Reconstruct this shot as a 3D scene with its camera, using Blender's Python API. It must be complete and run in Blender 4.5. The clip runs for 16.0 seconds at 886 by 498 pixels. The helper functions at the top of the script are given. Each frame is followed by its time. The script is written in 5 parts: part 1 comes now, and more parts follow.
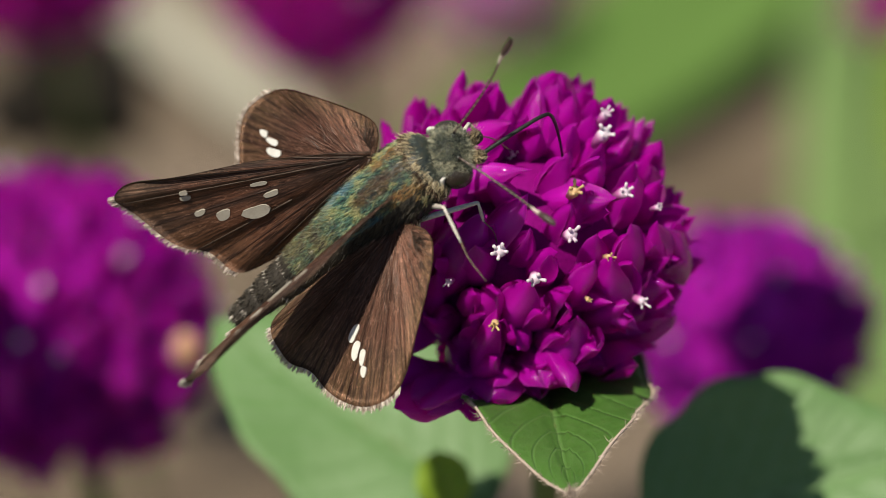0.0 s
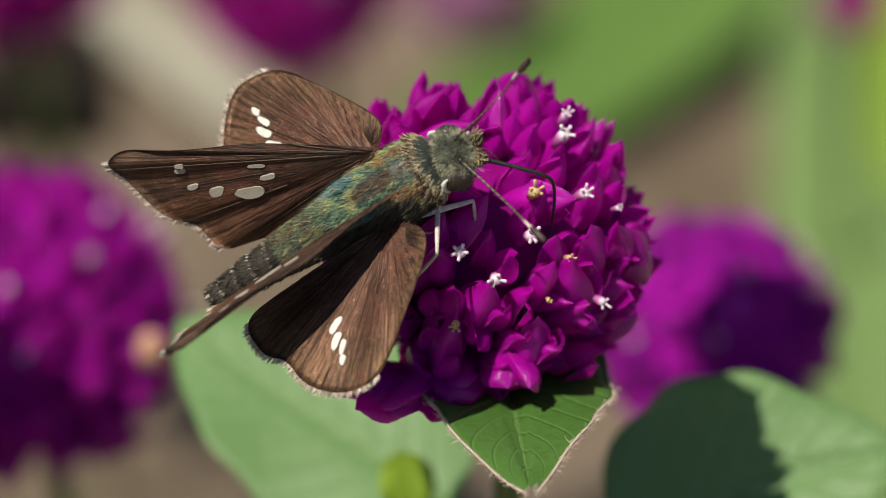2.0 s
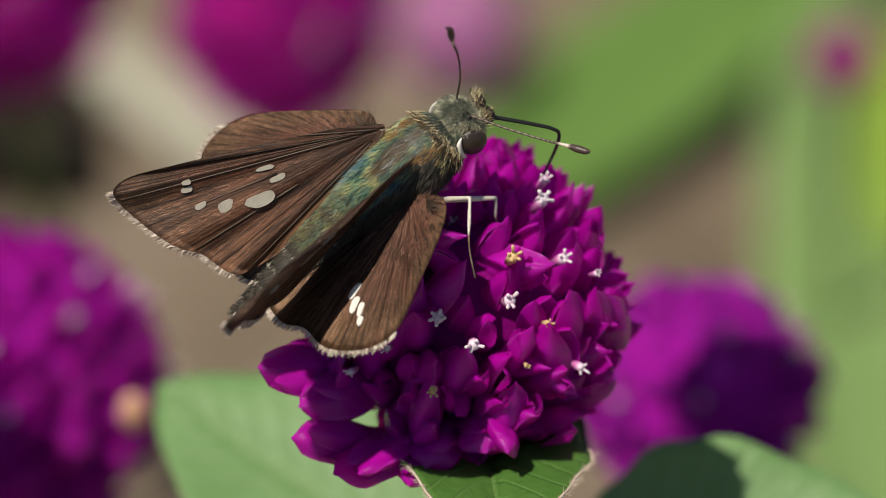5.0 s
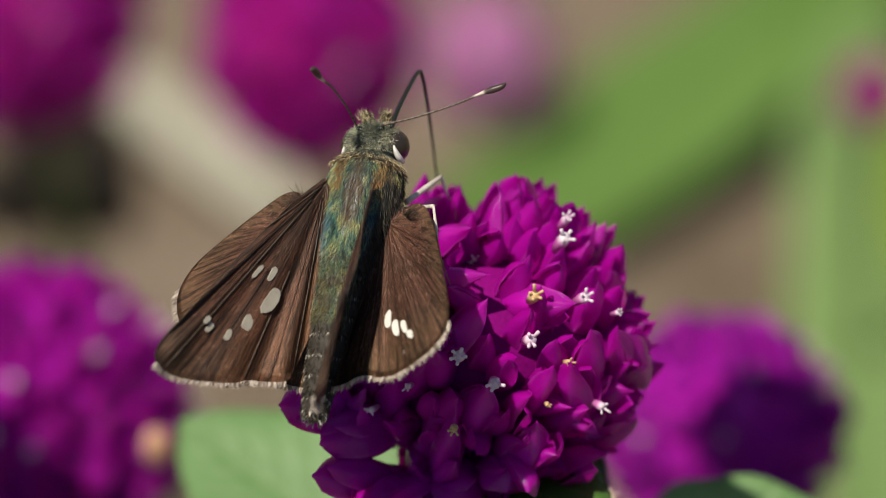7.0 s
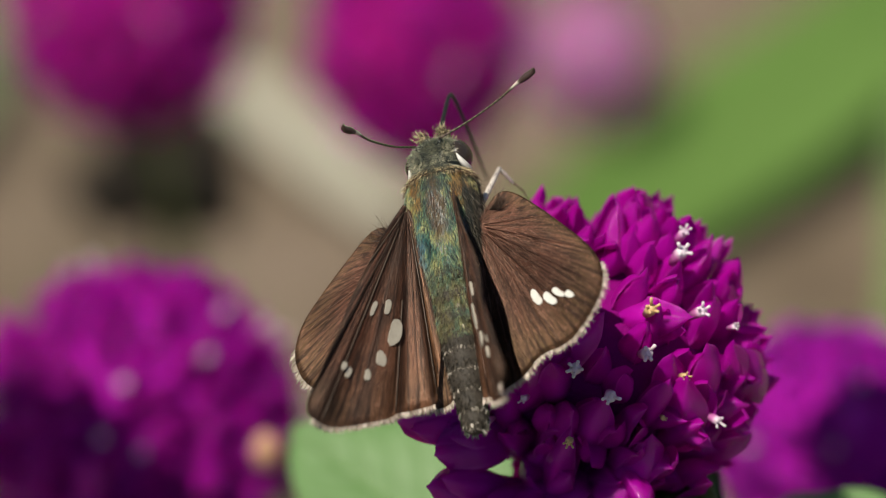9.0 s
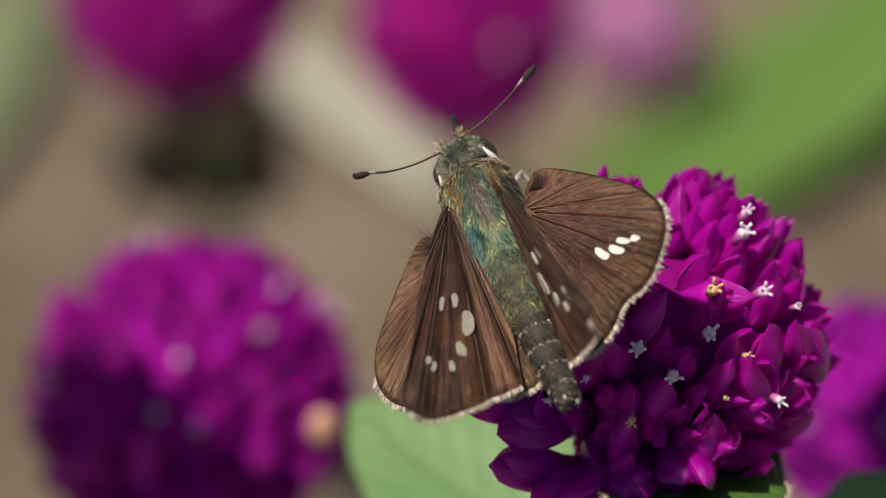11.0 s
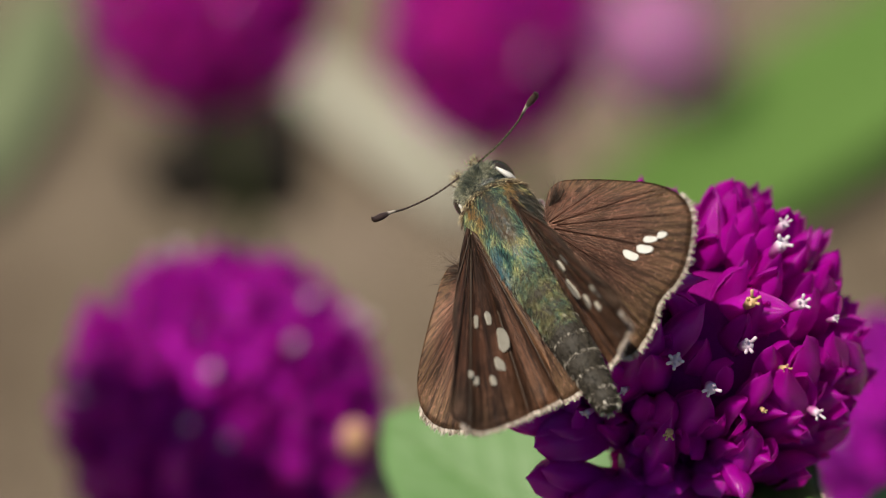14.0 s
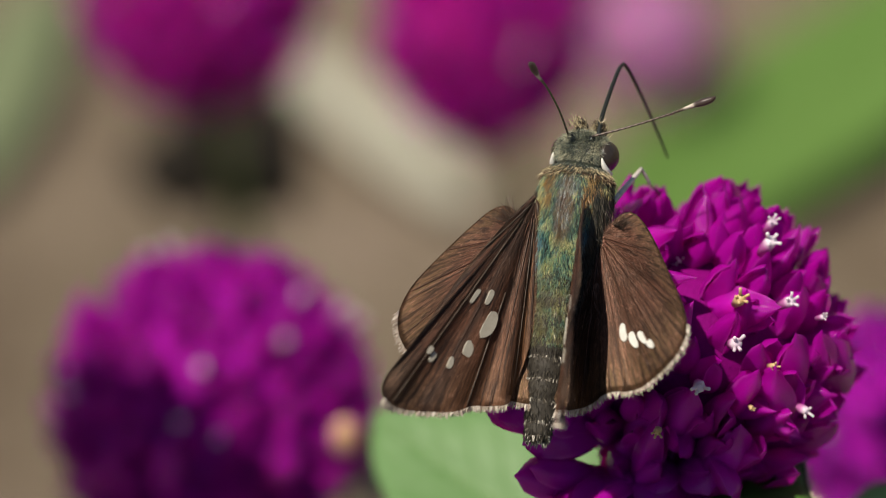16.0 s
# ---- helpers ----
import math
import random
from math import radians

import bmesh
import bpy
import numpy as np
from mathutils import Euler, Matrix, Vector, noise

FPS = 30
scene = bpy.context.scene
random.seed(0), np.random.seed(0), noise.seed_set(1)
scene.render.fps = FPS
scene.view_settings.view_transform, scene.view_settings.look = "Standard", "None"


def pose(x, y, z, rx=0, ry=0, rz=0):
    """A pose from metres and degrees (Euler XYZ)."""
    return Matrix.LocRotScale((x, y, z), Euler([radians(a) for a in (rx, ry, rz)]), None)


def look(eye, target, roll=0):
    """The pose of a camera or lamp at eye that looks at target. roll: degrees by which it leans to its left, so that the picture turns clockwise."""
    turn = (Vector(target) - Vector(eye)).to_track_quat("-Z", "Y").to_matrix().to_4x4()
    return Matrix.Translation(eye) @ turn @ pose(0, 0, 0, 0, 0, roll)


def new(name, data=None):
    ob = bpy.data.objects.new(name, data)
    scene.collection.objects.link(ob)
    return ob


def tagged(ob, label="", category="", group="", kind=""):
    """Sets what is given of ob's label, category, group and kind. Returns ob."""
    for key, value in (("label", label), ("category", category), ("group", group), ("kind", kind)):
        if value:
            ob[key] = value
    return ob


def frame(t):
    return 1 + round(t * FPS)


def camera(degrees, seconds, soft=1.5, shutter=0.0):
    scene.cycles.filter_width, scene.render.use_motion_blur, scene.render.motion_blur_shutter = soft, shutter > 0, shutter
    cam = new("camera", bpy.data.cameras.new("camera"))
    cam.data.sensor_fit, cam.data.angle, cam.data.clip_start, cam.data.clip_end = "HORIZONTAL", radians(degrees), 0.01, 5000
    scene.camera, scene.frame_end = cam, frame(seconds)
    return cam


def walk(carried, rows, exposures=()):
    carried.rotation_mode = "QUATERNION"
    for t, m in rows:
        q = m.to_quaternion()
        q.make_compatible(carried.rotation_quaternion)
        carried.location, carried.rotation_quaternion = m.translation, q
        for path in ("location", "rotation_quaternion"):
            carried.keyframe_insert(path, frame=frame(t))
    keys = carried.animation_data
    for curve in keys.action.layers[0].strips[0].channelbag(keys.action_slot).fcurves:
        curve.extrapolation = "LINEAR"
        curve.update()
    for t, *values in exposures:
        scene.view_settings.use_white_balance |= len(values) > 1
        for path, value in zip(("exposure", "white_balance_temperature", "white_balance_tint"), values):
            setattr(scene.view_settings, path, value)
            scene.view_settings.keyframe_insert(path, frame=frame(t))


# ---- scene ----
MM = 0.001

# ---------------------------------------------------------------- camera
cam = camera(8.0, 16.0, soft=0.8)
cam.data.dof.use_dof = True
cam.data.dof.focus_distance = 0.4345
cam.data.dof.aperture_fstop = 21.0
cam.data.dof.aperture_blades = 0
walk(cam, [
    (0.0, look((0.00000, -0.34320, 0.28800), (-0.00550, -0.00025, -0.00020))),
    (0.5, look((0.00046, -0.34306, 0.28816), (-0.00551, 0.00034, 0.00051))),
    (1.0, look((0.00091, -0.34292, 0.28833), (-0.00496, 0.00046, 0.00065))),
    (1.5, look((0.00137, -0.34279, 0.28849), (-0.00380, 0.00032, 0.00047))),
    (2.0, look((0.00183, -0.34265, 0.28866), (-0.00275, -0.00020, -0.00015))),
    (2.5, look((0.00229, -0.34251, 0.28882), (-0.00214, 0.00010, 0.00020))),
    (3.0, look((0.00274, -0.34237, 0.28898), (-0.00171, -0.00037, -0.00036))),
    (3.5, look((0.00320, -0.34224, 0.28915), (-0.00104, 0.00019, 0.00030))),
    (4.0, look((0.00349, -0.34208, 0.28934), (-0.00063, 0.00141, 0.00176))),
    (4.2, look((0.00360, -0.34201, 0.28942), (-0.00091, 0.00225, 0.00277))),
    (6.3, look((0.00481, -0.34134, 0.29022), (-0.00080, 0.00341, 0.00418))),
    (6.5, look((0.00492, -0.34127, 0.29030), (-0.00074, 0.00368, 0.00450))),
    (7.0, look((0.00521, -0.34111, 0.29049), (-0.00287, 0.00443, 0.00547))),
    (7.5, look((0.00550, -0.34095, 0.29068), (-0.00566, 0.00436, 0.00548))),
    (8.0, look((0.00457, -0.34056, 0.29114), (-0.00641, 0.00416, 0.00523))),
    (8.5, look((0.00363, -0.34018, 0.29160), (-0.00907, 0.00495, 0.00625))),
    (9.0, look((0.00270, -0.33979, 0.29206), (-0.01112, 0.00473, 0.00602))),
    (9.5, look((0.00194, -0.33964, 0.29225), (-0.01343, 0.00380, 0.00499))),
    (10.0, look((0.00119, -0.33948, 0.29243), (-0.01288, 0.00343, 0.00448))),
    (10.2, look((0.00088, -0.33942, 0.29251), (-0.01461, 0.00342, 0.00454))),
    (12.3, look((-0.00230, -0.33876, 0.29329), (-0.01671, 0.00405, 0.00523))),
    (12.5, look((-0.00260, -0.33870, 0.29336), (-0.01693, 0.00409, 0.00527))),
    (13.0, look((-0.00260, -0.33881, 0.29323), (-0.01717, 0.00411, 0.00531))),
    (13.5, look((-0.00260, -0.33893, 0.29309), (-0.01875, 0.00460, 0.00598))),
    (14.0, look((-0.00260, -0.33904, 0.29296), (-0.01808, 0.00415, 0.00541))),
    (14.5, look((-0.00260, -0.33915, 0.29283), (-0.01852, 0.00367, 0.00486))),
    (15.0, look((-0.00233, -0.33904, 0.29295), (-0.01754, 0.00388, 0.00507))),
    (15.5, look((-0.00207, -0.33894, 0.29308), (-0.01719, 0.00426, 0.00552))),
    (16.0, look((-0.00180, -0.33883, 0.29321), (-0.01728, 0.00407, 0.00531))),
])

# ---------------------------------------------------------------- sky and sun
SUN_FROM = Vector((-0.33, -0.22, 0.92)).normalized()
world = bpy.data.worlds.new("sky")
scene.world = world
world.use_nodes = True
_n = world.node_tree.nodes
_sky = _n.new("ShaderNodeTexSky")
_sky.sky_type = "NISHITA"
_sky.sun_disc = False
_sky.sun_elevation = math.asin(SUN_FROM.z)
_sky.sun_rotation = math.atan2(SUN_FROM.x, SUN_FROM.y)
_n["Background"].inputs["Strength"].default_value = 0.070
world.node_tree.links.new(_sky.outputs[0], _n["Background"].inputs["Color"])
_sun = bpy.data.lights.new("sun", "SUN")
_sun.energy, _sun.angle, _sun.color = 5.6, radians(0.53), (1.0, 0.92, 0.78)
sun = new("sun", _sun)
sun.matrix_world = look(SUN_FROM * 3, (0, 0, 0))
scene.view_settings.exposure = 0.0


# ---------------------------------------------------------------- helpers
def mesh(name, verts, faces, mats, smooth=True, uvs=None, slots=None):
    """A mesh from numbers worked out in code; uvs: one pair a vertex."""
    me = bpy.data.meshes.new(name)
    me.from_pydata([tuple(v) for v in verts], [], [tuple(f) for f in faces])
    for m in (mats if isinstance(mats, (list, tuple)) else [mats]):
        me.materials.append(m)
    if smooth:
        me.polygons.foreach_set("use_smooth", [True] * len(me.polygons))
    if slots is not None:
        me.polygons.foreach_set("material_index", slots)
    if uvs is not None:
        layer = me.uv_layers.new(name="UVMap")
        idx = np.empty(len(me.loops), dtype=np.int32)
        me.loops.foreach_get("vertex_index", idx)
        layer.data.foreach_set("uv", np.asarray(uvs, dtype=np.float32)[idx].ravel())
    me.update()
    return me


def part(name, me, parent, label="", m=None):
    ob = new(name, me)
    ob.parent = parent
    if m is not None:
        ob.matrix_local = m
    return tagged(ob, label=label)


def grid_faces(nu, nv, off=0, wrap=False):
    """Faces of a grid of nu rows by nv columns of vertices."""
    f = []
    for i in range(nu - 1):
        for j in range(nv if wrap else nv - 1):
            k = (j + 1) % nv
            f.append((off + i * nv + j, off + i * nv + k, off + (i + 1) * nv + k, off + (i + 1) * nv + j))
    return f


def spline(points, n):
    """n points along a smooth curve through the given ones."""
    P = np.array(points, float)
    P = np.vstack([2 * P[0] - P[1], P, 2 * P[-1] - P[-2]])
    out = []
    for q in np.linspace(0, len(P) - 3 - 1e-9, n):
        i = int(q)
        t = q - i
        a, b, c, d = P[i], P[i + 1], P[i + 2], P[i + 3]
        out.append(0.5 * (2 * b + (c - a) * t + (2 * a - 5 * b + 4 * c - d) * t * t + (3 * b - a - 3 * c + d) * t ** 3))
    return np.array(out)


def tube(points, radii, n=8, samples=0):
    """Vertices, faces and uvs of a round tube along points, closed at both ends."""
    P = np.array(points, float)
    r = np.array(radii, float)
    if samples:
        P = spline(P, samples)
    r = np.interp(np.linspace(0, 1, len(P)), np.linspace(0, 1, len(r)), r)
    verts, uvs = [], []
    side = Vector((0.3, 0.5, 0.81))
    for i in range(len(P)):
        t = Vector(P[min(i + 1, len(P) - 1)] - P[max(i - 1, 0)]).normalized()
        side = (side - t * side.dot(t)).normalized()
        up = t.cross(side)
        for j in range(n):
            a = 2 * math.pi * j / n
            verts.append(Vector(P[i]) + (side * math.cos(a) + up * math.sin(a)) * r[i])
            uvs.append((j / n, i / (len(P) - 1)))
    faces = grid_faces(len(P), n, 0, True)
    faces.append(tuple(range(n - 1, -1, -1)))
    faces.append(tuple(range((len(P) - 1) * n, len(P) * n)))
    return verts, faces, uvs


def ellipsoid(c, r, nu=16, nv=20):
    verts, uvs = [], []
    for i in range(nu + 1):
        th = math.pi * i / nu
        for j in range(nv):
            a = 2 * math.pi * j / nv
            verts.append((c[0] + r[0] * math.cos(th), c[1] + r[1] * math.sin(th) * math.cos(a), c[2] + r[2] * math.sin(th) * math.sin(a)))
            uvs.append((j / nv, i / nu))
    return verts, grid_faces(nu + 1, nv, 0, True), uvs


def joined(*pieces):
    V, F, U = [], [], []
    for p in pieces:
        o = len(V)
        V += [tuple(v) for v in p[0]]
        F += [tuple(i + o for i in f) for f in p[1]]
        U += list(p[2])
    return V, F, U


def scaled(v, k=MM):
    return [(a[0] * k, a[1] * k, a[2] * k) for a in v]


def blades(bases, dirs, lengths, width, rng, bend=0.15):
    """Thin tapered hairs, each a narrow pointed blade bent once."""
    V, F, U = [], [], []
    for b, d, l in zip(bases, dirs, lengths):
        b, d = Vector(b), Vector(d).normalized()
        s = d.cross(Vector((rng.uniform(-1, 1), rng.uniform(-1, 1), rng.uniform(-1, 1)))).normalized()
        n = s.cross(d)
        m = b + d * l * 0.55 + n * l * bend * rng.uniform(-1, 1)
        e = b + d * l + n * l * bend * rng.uniform(-1.5, 1.5)
        o = len(V)
        V += [b - s * width * 0.5, b + s * width * 0.5, m + s * width * 0.35, m - s * width * 0.35, e]
        U += [(0, 0), (1, 0), (1, 0.5), (0, 0.5), (0.5, 1)]
        F += [(o, o + 1, o + 2, o + 3), (o + 3, o + 2, o + 4)]
    return V, F, U


# ---------------------------------------------------------------- materials
class Mat:
    """A node material under construction."""

    def __init__(self, name):
        self.m = bpy.data.materials.new(name)
        self.m.use_nodes = True
        self.t = self.m.node_tree
        self.b = self.t.nodes["Principled BSDF"]
        self.out = self.t.nodes["Material Output"]

    def node(self, kind, **inputs):
        n = self.t.nodes.new("ShaderNode" + kind)
        for k, v in inputs.items():
            self.put(n.inputs[k.replace("_", " ")], v)
        return n

    def put(self, socket, v):
        if isinstance(v, bpy.types.NodeSocket):
            self.t.links.new(v, socket)
        else:
            socket.default_value = v

    def coord(self, which="Object"):
        return self.node("TexCoord").outputs[which]

    def noise(self, scale, detail=4.0, rough=0.6, vector=None, distort=0.0):
        n = self.node("TexNoise", Scale=scale, Detail=detail, Roughness=rough, Distortion=distort)
        self.put(n.inputs["Vector"], vector if vector is not None else self.coord())
        return n.outputs["Fac"]

    def stretch(self, vector, scale):
        n = self.node("Mapping")
        self.put(n.inputs["Vector"], vector)
        n.inputs["Scale"].default_value = scale
        return n.outputs["Vector"]

    def ramp(self, fac, *stops):
        n = self.node("ValToRGB")
        e = n.color_ramp.elements
        while len(e) < len(stops):
            e.new(0.5)
        for k, (p, c) in enumerate(stops):
            e[k].position = p
            e[k].color = (*c, 1) if len(c) == 3 else c
        self.put(n.inputs["Fac"], fac)
        return n.outputs["Color"]

    def mix(self, fac, a, b, blend="MIX"):
        n = self.node("Mix")
        n.data_type, n.blend_type = "RGBA", blend
        for s, v in ((n.inputs[0], fac), (n.inputs[6], a), (n.inputs[7], b)):
            self.put(s, (*v, 1) if isinstance(v, tuple) and len(v) == 3 else v)
        return n.outputs[2]

    def math(self, op, a, b=0.0, c=0.0):
        n = self.node("Math")
        n.operation = op
        for s, v in zip(n.inputs, (a, b, c)):
            self.put(s, v)
        return n.outputs[0]

    def xyz(self, vector):
        n = self.node("SeparateXYZ")
        self.put(n.inputs[0], vector)
        return n.outputs

    def bump(self, height, strength, distance):
        n = self.node("Bump", Strength=strength, Distance=distance)
        self.put(n.inputs["Height"], height)
        self.put(self.b.inputs["Normal"], n.outputs[0])
        return n.outputs[0]

    def finish(self, color, rough=0.5, spec=0.5, translucent=0.0, tcolor=None, normal=None, sheen=0.0, metal=0.0):
        self.put(self.b.inputs["Base Color"], (*color, 1) if isinstance(color, tuple) and len(color) == 3 else color)
        self.put(self.b.inputs["Roughness"], rough)
        self.put(self.b.inputs["Specular IOR Level"], spec)
        self.put(self.b.inputs["Metallic"], metal)
        if sheen:
            self.b.inputs["Sheen Weight"].default_value = sheen
        if translucent:
            t = self.node("BsdfTranslucent")
            self.put(t.inputs["Color"], tcolor if tcolor is not None else color)
            if normal is not None:
                self.put(t.inputs["Normal"], normal)
            s = self.node("MixShader")
            self.put(s.inputs[0], translucent)
            self.t.links.new(self.b.outputs[0], s.inputs[1])
            self.t.links.new(t.outputs[0], s.inputs[2])
            self.t.links.new(s.outputs[0], self.out.inputs["Surface"])
        return self.m

    def random(self):
        return self.node("ObjectInfo").outputs["Random"]

    def island(self):
        return self.node("NewGeometry").outputs["Random Per Island"]


def bract_material(name="magenta_bract", lo=(0.30, 0.002, 0.26), mid=(0.64, 0.008, 0.54), hi=(0.90, 0.020, 0.74), rim=(0.80, 0.12, 0.70), tint=(0.95, 0.004, 0.60), deep=0.75, trans=0.26, relief=0.8, coat=0.18, shade_colour=None):
    """Glossy papery bract: fine lengthwise grain, a thin paler rim, each one of its own shade."""
    k = Mat(name)
    uv = k.coord("UV")
    grain = k.noise(20.0, 4, 0.6, k.stretch(uv, (9.0, 0.4, 1.0)))
    blotch = k.noise(420.0, 3, 0.55)
    c = k.ramp(k.random(), (0.0, lo), (0.5, mid), (1.0, hi))
    c = k.mix(k.math("MULTIPLY", grain, 0.40), c, tuple(0.5 * q for q in lo))
    u, v, _ = k.xyz(uv)
    c = k.mix(k.ramp(blotch, (0.45, (0, 0, 0)), (0.8, (0.4, 0.4, 0.4))), c, hi)
    side = k.math("ABSOLUTE", k.math("SUBTRACT", u, 0.5))
    # glow of light through the middle painted in; base, sides and tip darkened
    if shade_colour:
        glow = k.math("MULTIPLY", k.ramp(side, (0.12, (1, 1, 1)), (0.40, (0, 0, 0))), k.ramp(v, (0.30, (0.5, 0.5, 0.5)), (0.55, (1, 1, 1)), (0.90, (0, 0, 0))))
        c = k.mix(glow, shade_colour, c)
    edge = k.math("MULTIPLY", k.ramp(side, (0.43, (0, 0, 0)), (0.495, (0.7, 0.7, 0.7))), k.ramp(blotch, (0.4, (0.2, 0.2, 0.2)), (0.65, (1, 1, 1))))
    c = k.mix(edge, c, rim)
    n = k.bump(k.math("ADD", grain, k.math("MULTIPLY", k.noise(1800.0, 4, 0.7), 0.9)), relief, 0.0004)
    k.b.inputs["Subsurface Weight"].default_value = deep
    k.b.inputs["Coat Weight"].default_value = coat
    k.b.inputs["Coat Roughness"].default_value = 0.10
    k.b.inputs["Subsurface Radius"].default_value = (1.0, 0.12, 0.7)
    k.b.inputs["Subsurface Scale"].default_value = 0.0018
    return k.finish(c, k.math("MULTIPLY_ADD", grain, 0.18, 0.12), 0.28, trans, k.mix(0.5, c, tint), n)


def leaf_material(name, lo, hi, vein, rough=0.5, trans=0.3):
    k = Mat(name)
    uv = k.coord("UV")
    x, y, _ = k.xyz(uv)
    side = k.math("ABSOLUTE", k.math("SUBTRACT", x, 0.5))
    wave = k.math("FRACT", k.math("MULTIPLY", k.math("SUBTRACT", y, k.math("MULTIPLY", side, 0.55)), 9.0))
    line = k.math("ABSOLUTE", k.math("SUBTRACT", wave, 0.5))
    veins = k.ramp(line, (0.0, (1, 1, 1)), (0.10, (0, 0, 0)))
    mid = k.ramp(side, (0.0, (1, 1, 1)), (0.02, (0, 0, 0)))
    cell = k.noise(900.0, 5, 0.65)
    big = k.noise(70.0, 3, 0.5)
    c = k.mix(big, lo, hi)
    c = k.mix(k.math("MULTIPLY", k.ramp(cell, (0.35, (0, 0, 0)), (0.75, (1, 1, 1))), 0.3), c, vein)
    c = k.mix(k.math("MULTIPLY", veins, 0.35), c, vein)
    c = k.mix(k.math("MULTIPLY", mid, 0.7), c, vein)
    h = k.math("SUBTRACT", k.math("MULTIPLY", cell, 0.7), k.math("MULTIPLY", k.math("ADD", veins, mid), 0.6))
    n = k.bump(h, 0.5, 0.0004)
    return k.finish(c, rough, 0.4, trans, k.mix(0.4, c, (0.30, 0.42, 0.04)), n)


def plain(name, lo, hi, scale, rough=0.6, bump=0.3, dist=0.0003, spec=0.4, trans=0.0, stretch=None, per=""):
    k = Mat(name)
    v = k.coord()
    if stretch:
        v = k.stretch(v, stretch)
    n = k.noise(scale, 5, 0.62, v)
    f = k.noise(scale * 6, 3, 0.6, v)
    m = k.math("MULTIPLY_ADD", f, 0.4, k.math("MULTIPLY", n, 0.6))
    if per == "island":
        m = k.math("MULTIPLY_ADD", k.island(), 0.7, k.math("MULTIPLY", m, 0.3))
    if per == "object":
        m = k.math("MULTIPLY_ADD", k.random(), 0.6, k.math("MULTIPLY", m, 0.4))
    c = k.ramp(m, (0.25, lo), (0.75, hi))
    nn = k.bump(m, bump, dist)
    return k.finish(c, rough, spec, trans, None, nn)


def wing_material(name, dark, mid, warm, lines, warm2, golden=False):
    """Scales in fine streaks from the root, with a coppery gloss; hindwings turn olive-golden towards the rim."""
    k = Mat(name)
    uv = k.coord("UV")
    u, v, _ = k.xyz(uv)
    streak = k.noise(9.0, 5, 0.75, k.stretch(uv, (9.0, 0.35, 1.0)), 0.2)
    fine = k.noise(1.0, 3, 0.75, k.stretch(uv, (420.0, 16.0, 1.0)))
    scales = k.noise(1.0, 3, 0.75, k.stretch(uv, (260.0, 44.0, 1.0)))
    speck = k.noise(7500.0, 2, 0.7)
    blotch = k.noise(260.0, 3, 0.55)
    w = k.math("ABSOLUTE", k.math("SUBTRACT", k.math("FRACT", k.math("MULTIPLY", u, lines)), 0.5))
    vein = k.ramp(w, (0.0, (1, 1, 1)), (0.07 if golden else 0.20, (0, 0, 0)))
    c = k.mix(k.ramp(streak, (0.42, (0, 0, 0)), (0.58, (1, 1, 1))), dark, mid)
    c = k.mix(k.math("MULTIPLY", k.ramp(blotch, (0.42, (0, 0, 0)), (0.66, (1, 1, 1))), 0.75), c, warm)
    if golden:
        root = k.math("MULTIPLY", bell(k, v, 0.16, 0.22), k.ramp(u, (0.05, (1, 1, 1)), (0.4, (0.2, 0.2, 0.2))))
        c = k.mix(k.math("MULTIPLY", root, 0.6), c, (0.16, 0.088, 0.066))
        c = k.mix(k.math("MULTIPLY", bell(k, v, 0.52, 0.24), 0.55), c, (0.085, 0.034, 0.018))
        c = k.mix(k.ramp(u, (0.50, (0, 0, 0)), (0.66, (0.7, 0.7, 0.7))), c, dark)
        rim = k.math("MULTIPLY", k.ramp(v, (0.60, (0, 0, 0)), (0.86, (1, 1, 1))), k.ramp(k.noise(5.0, 4, 0.7, k.stretch(uv, (14.0, 0.8, 1.0))), (0.30, (0.3, 0.3, 0.3)), (0.62, (1, 1, 1))))
        c = k.mix(k.math("MULTIPLY", rim, 0.6), c, (0.120, 0.078, 0.030))
    else:
        edge = k.ramp(u, (0.05, (0.55, 0.55, 0.55)), (0.36, (0, 0, 0)))
        c = k.mix(edge, c, (0.030, 0.020, 0.018))
        c = k.mix(k.math("MULTIPLY", k.math("MULTIPLY", bell(k, v, 0.58, 0.26), k.ramp(streak, (0.42, (0.2, 0.2, 0.2)), (0.58, (1, 1, 1)))), 0.7), c, (0.125, 0.046, 0.024))
        c = k.mix(k.ramp(v, (0.74, (0, 0, 0)), (0.90, (0.55, 0.55, 0.55))), c, (0.052, 0.040, 0.024))
        fold = k.math("MULTIPLY", bell(k, u, 0.80, 0.045), k.ramp(v, (0.1, (0.3, 0.3, 0.3)), (0.4, (1, 1, 1))))
        c = k.mix(k.math("MULTIPLY", fold, 0.8), c, (0.26, 0.13, 0.06))
        c = k.mix(k.math("MULTIPLY", k.ramp(v, (0.55, (0, 0, 0)), (0.90, (0.55, 0.55, 0.55))), k.ramp(u, (0.40, (0, 0, 0)), (0.58, (1, 1, 1)))), c, (0.15, 0.060, 0.026))
    c = k.mix(k.ramp(fine, (0.55, (0, 0, 0)), (0.68, (0.5, 0.5, 0.5))), c, warm2)
    c = k.mix(k.ramp(scales, (0.60, (0, 0, 0)), (0.67, (0.7, 0.7, 0.7))), c, warm2)
    c = k.mix(k.ramp(speck, (0.66, (0, 0, 0)), (0.72, (0.6, 0.6, 0.6))), c, warm2)
    c = k.mix(k.ramp(k.noise(1.0, 3, 0.7, k.stretch(uv, (95.0, 3.5, 3.0))), (0.40, (0.9, 0.9, 0.9)), (0.54, (0, 0, 0))), c, dark)
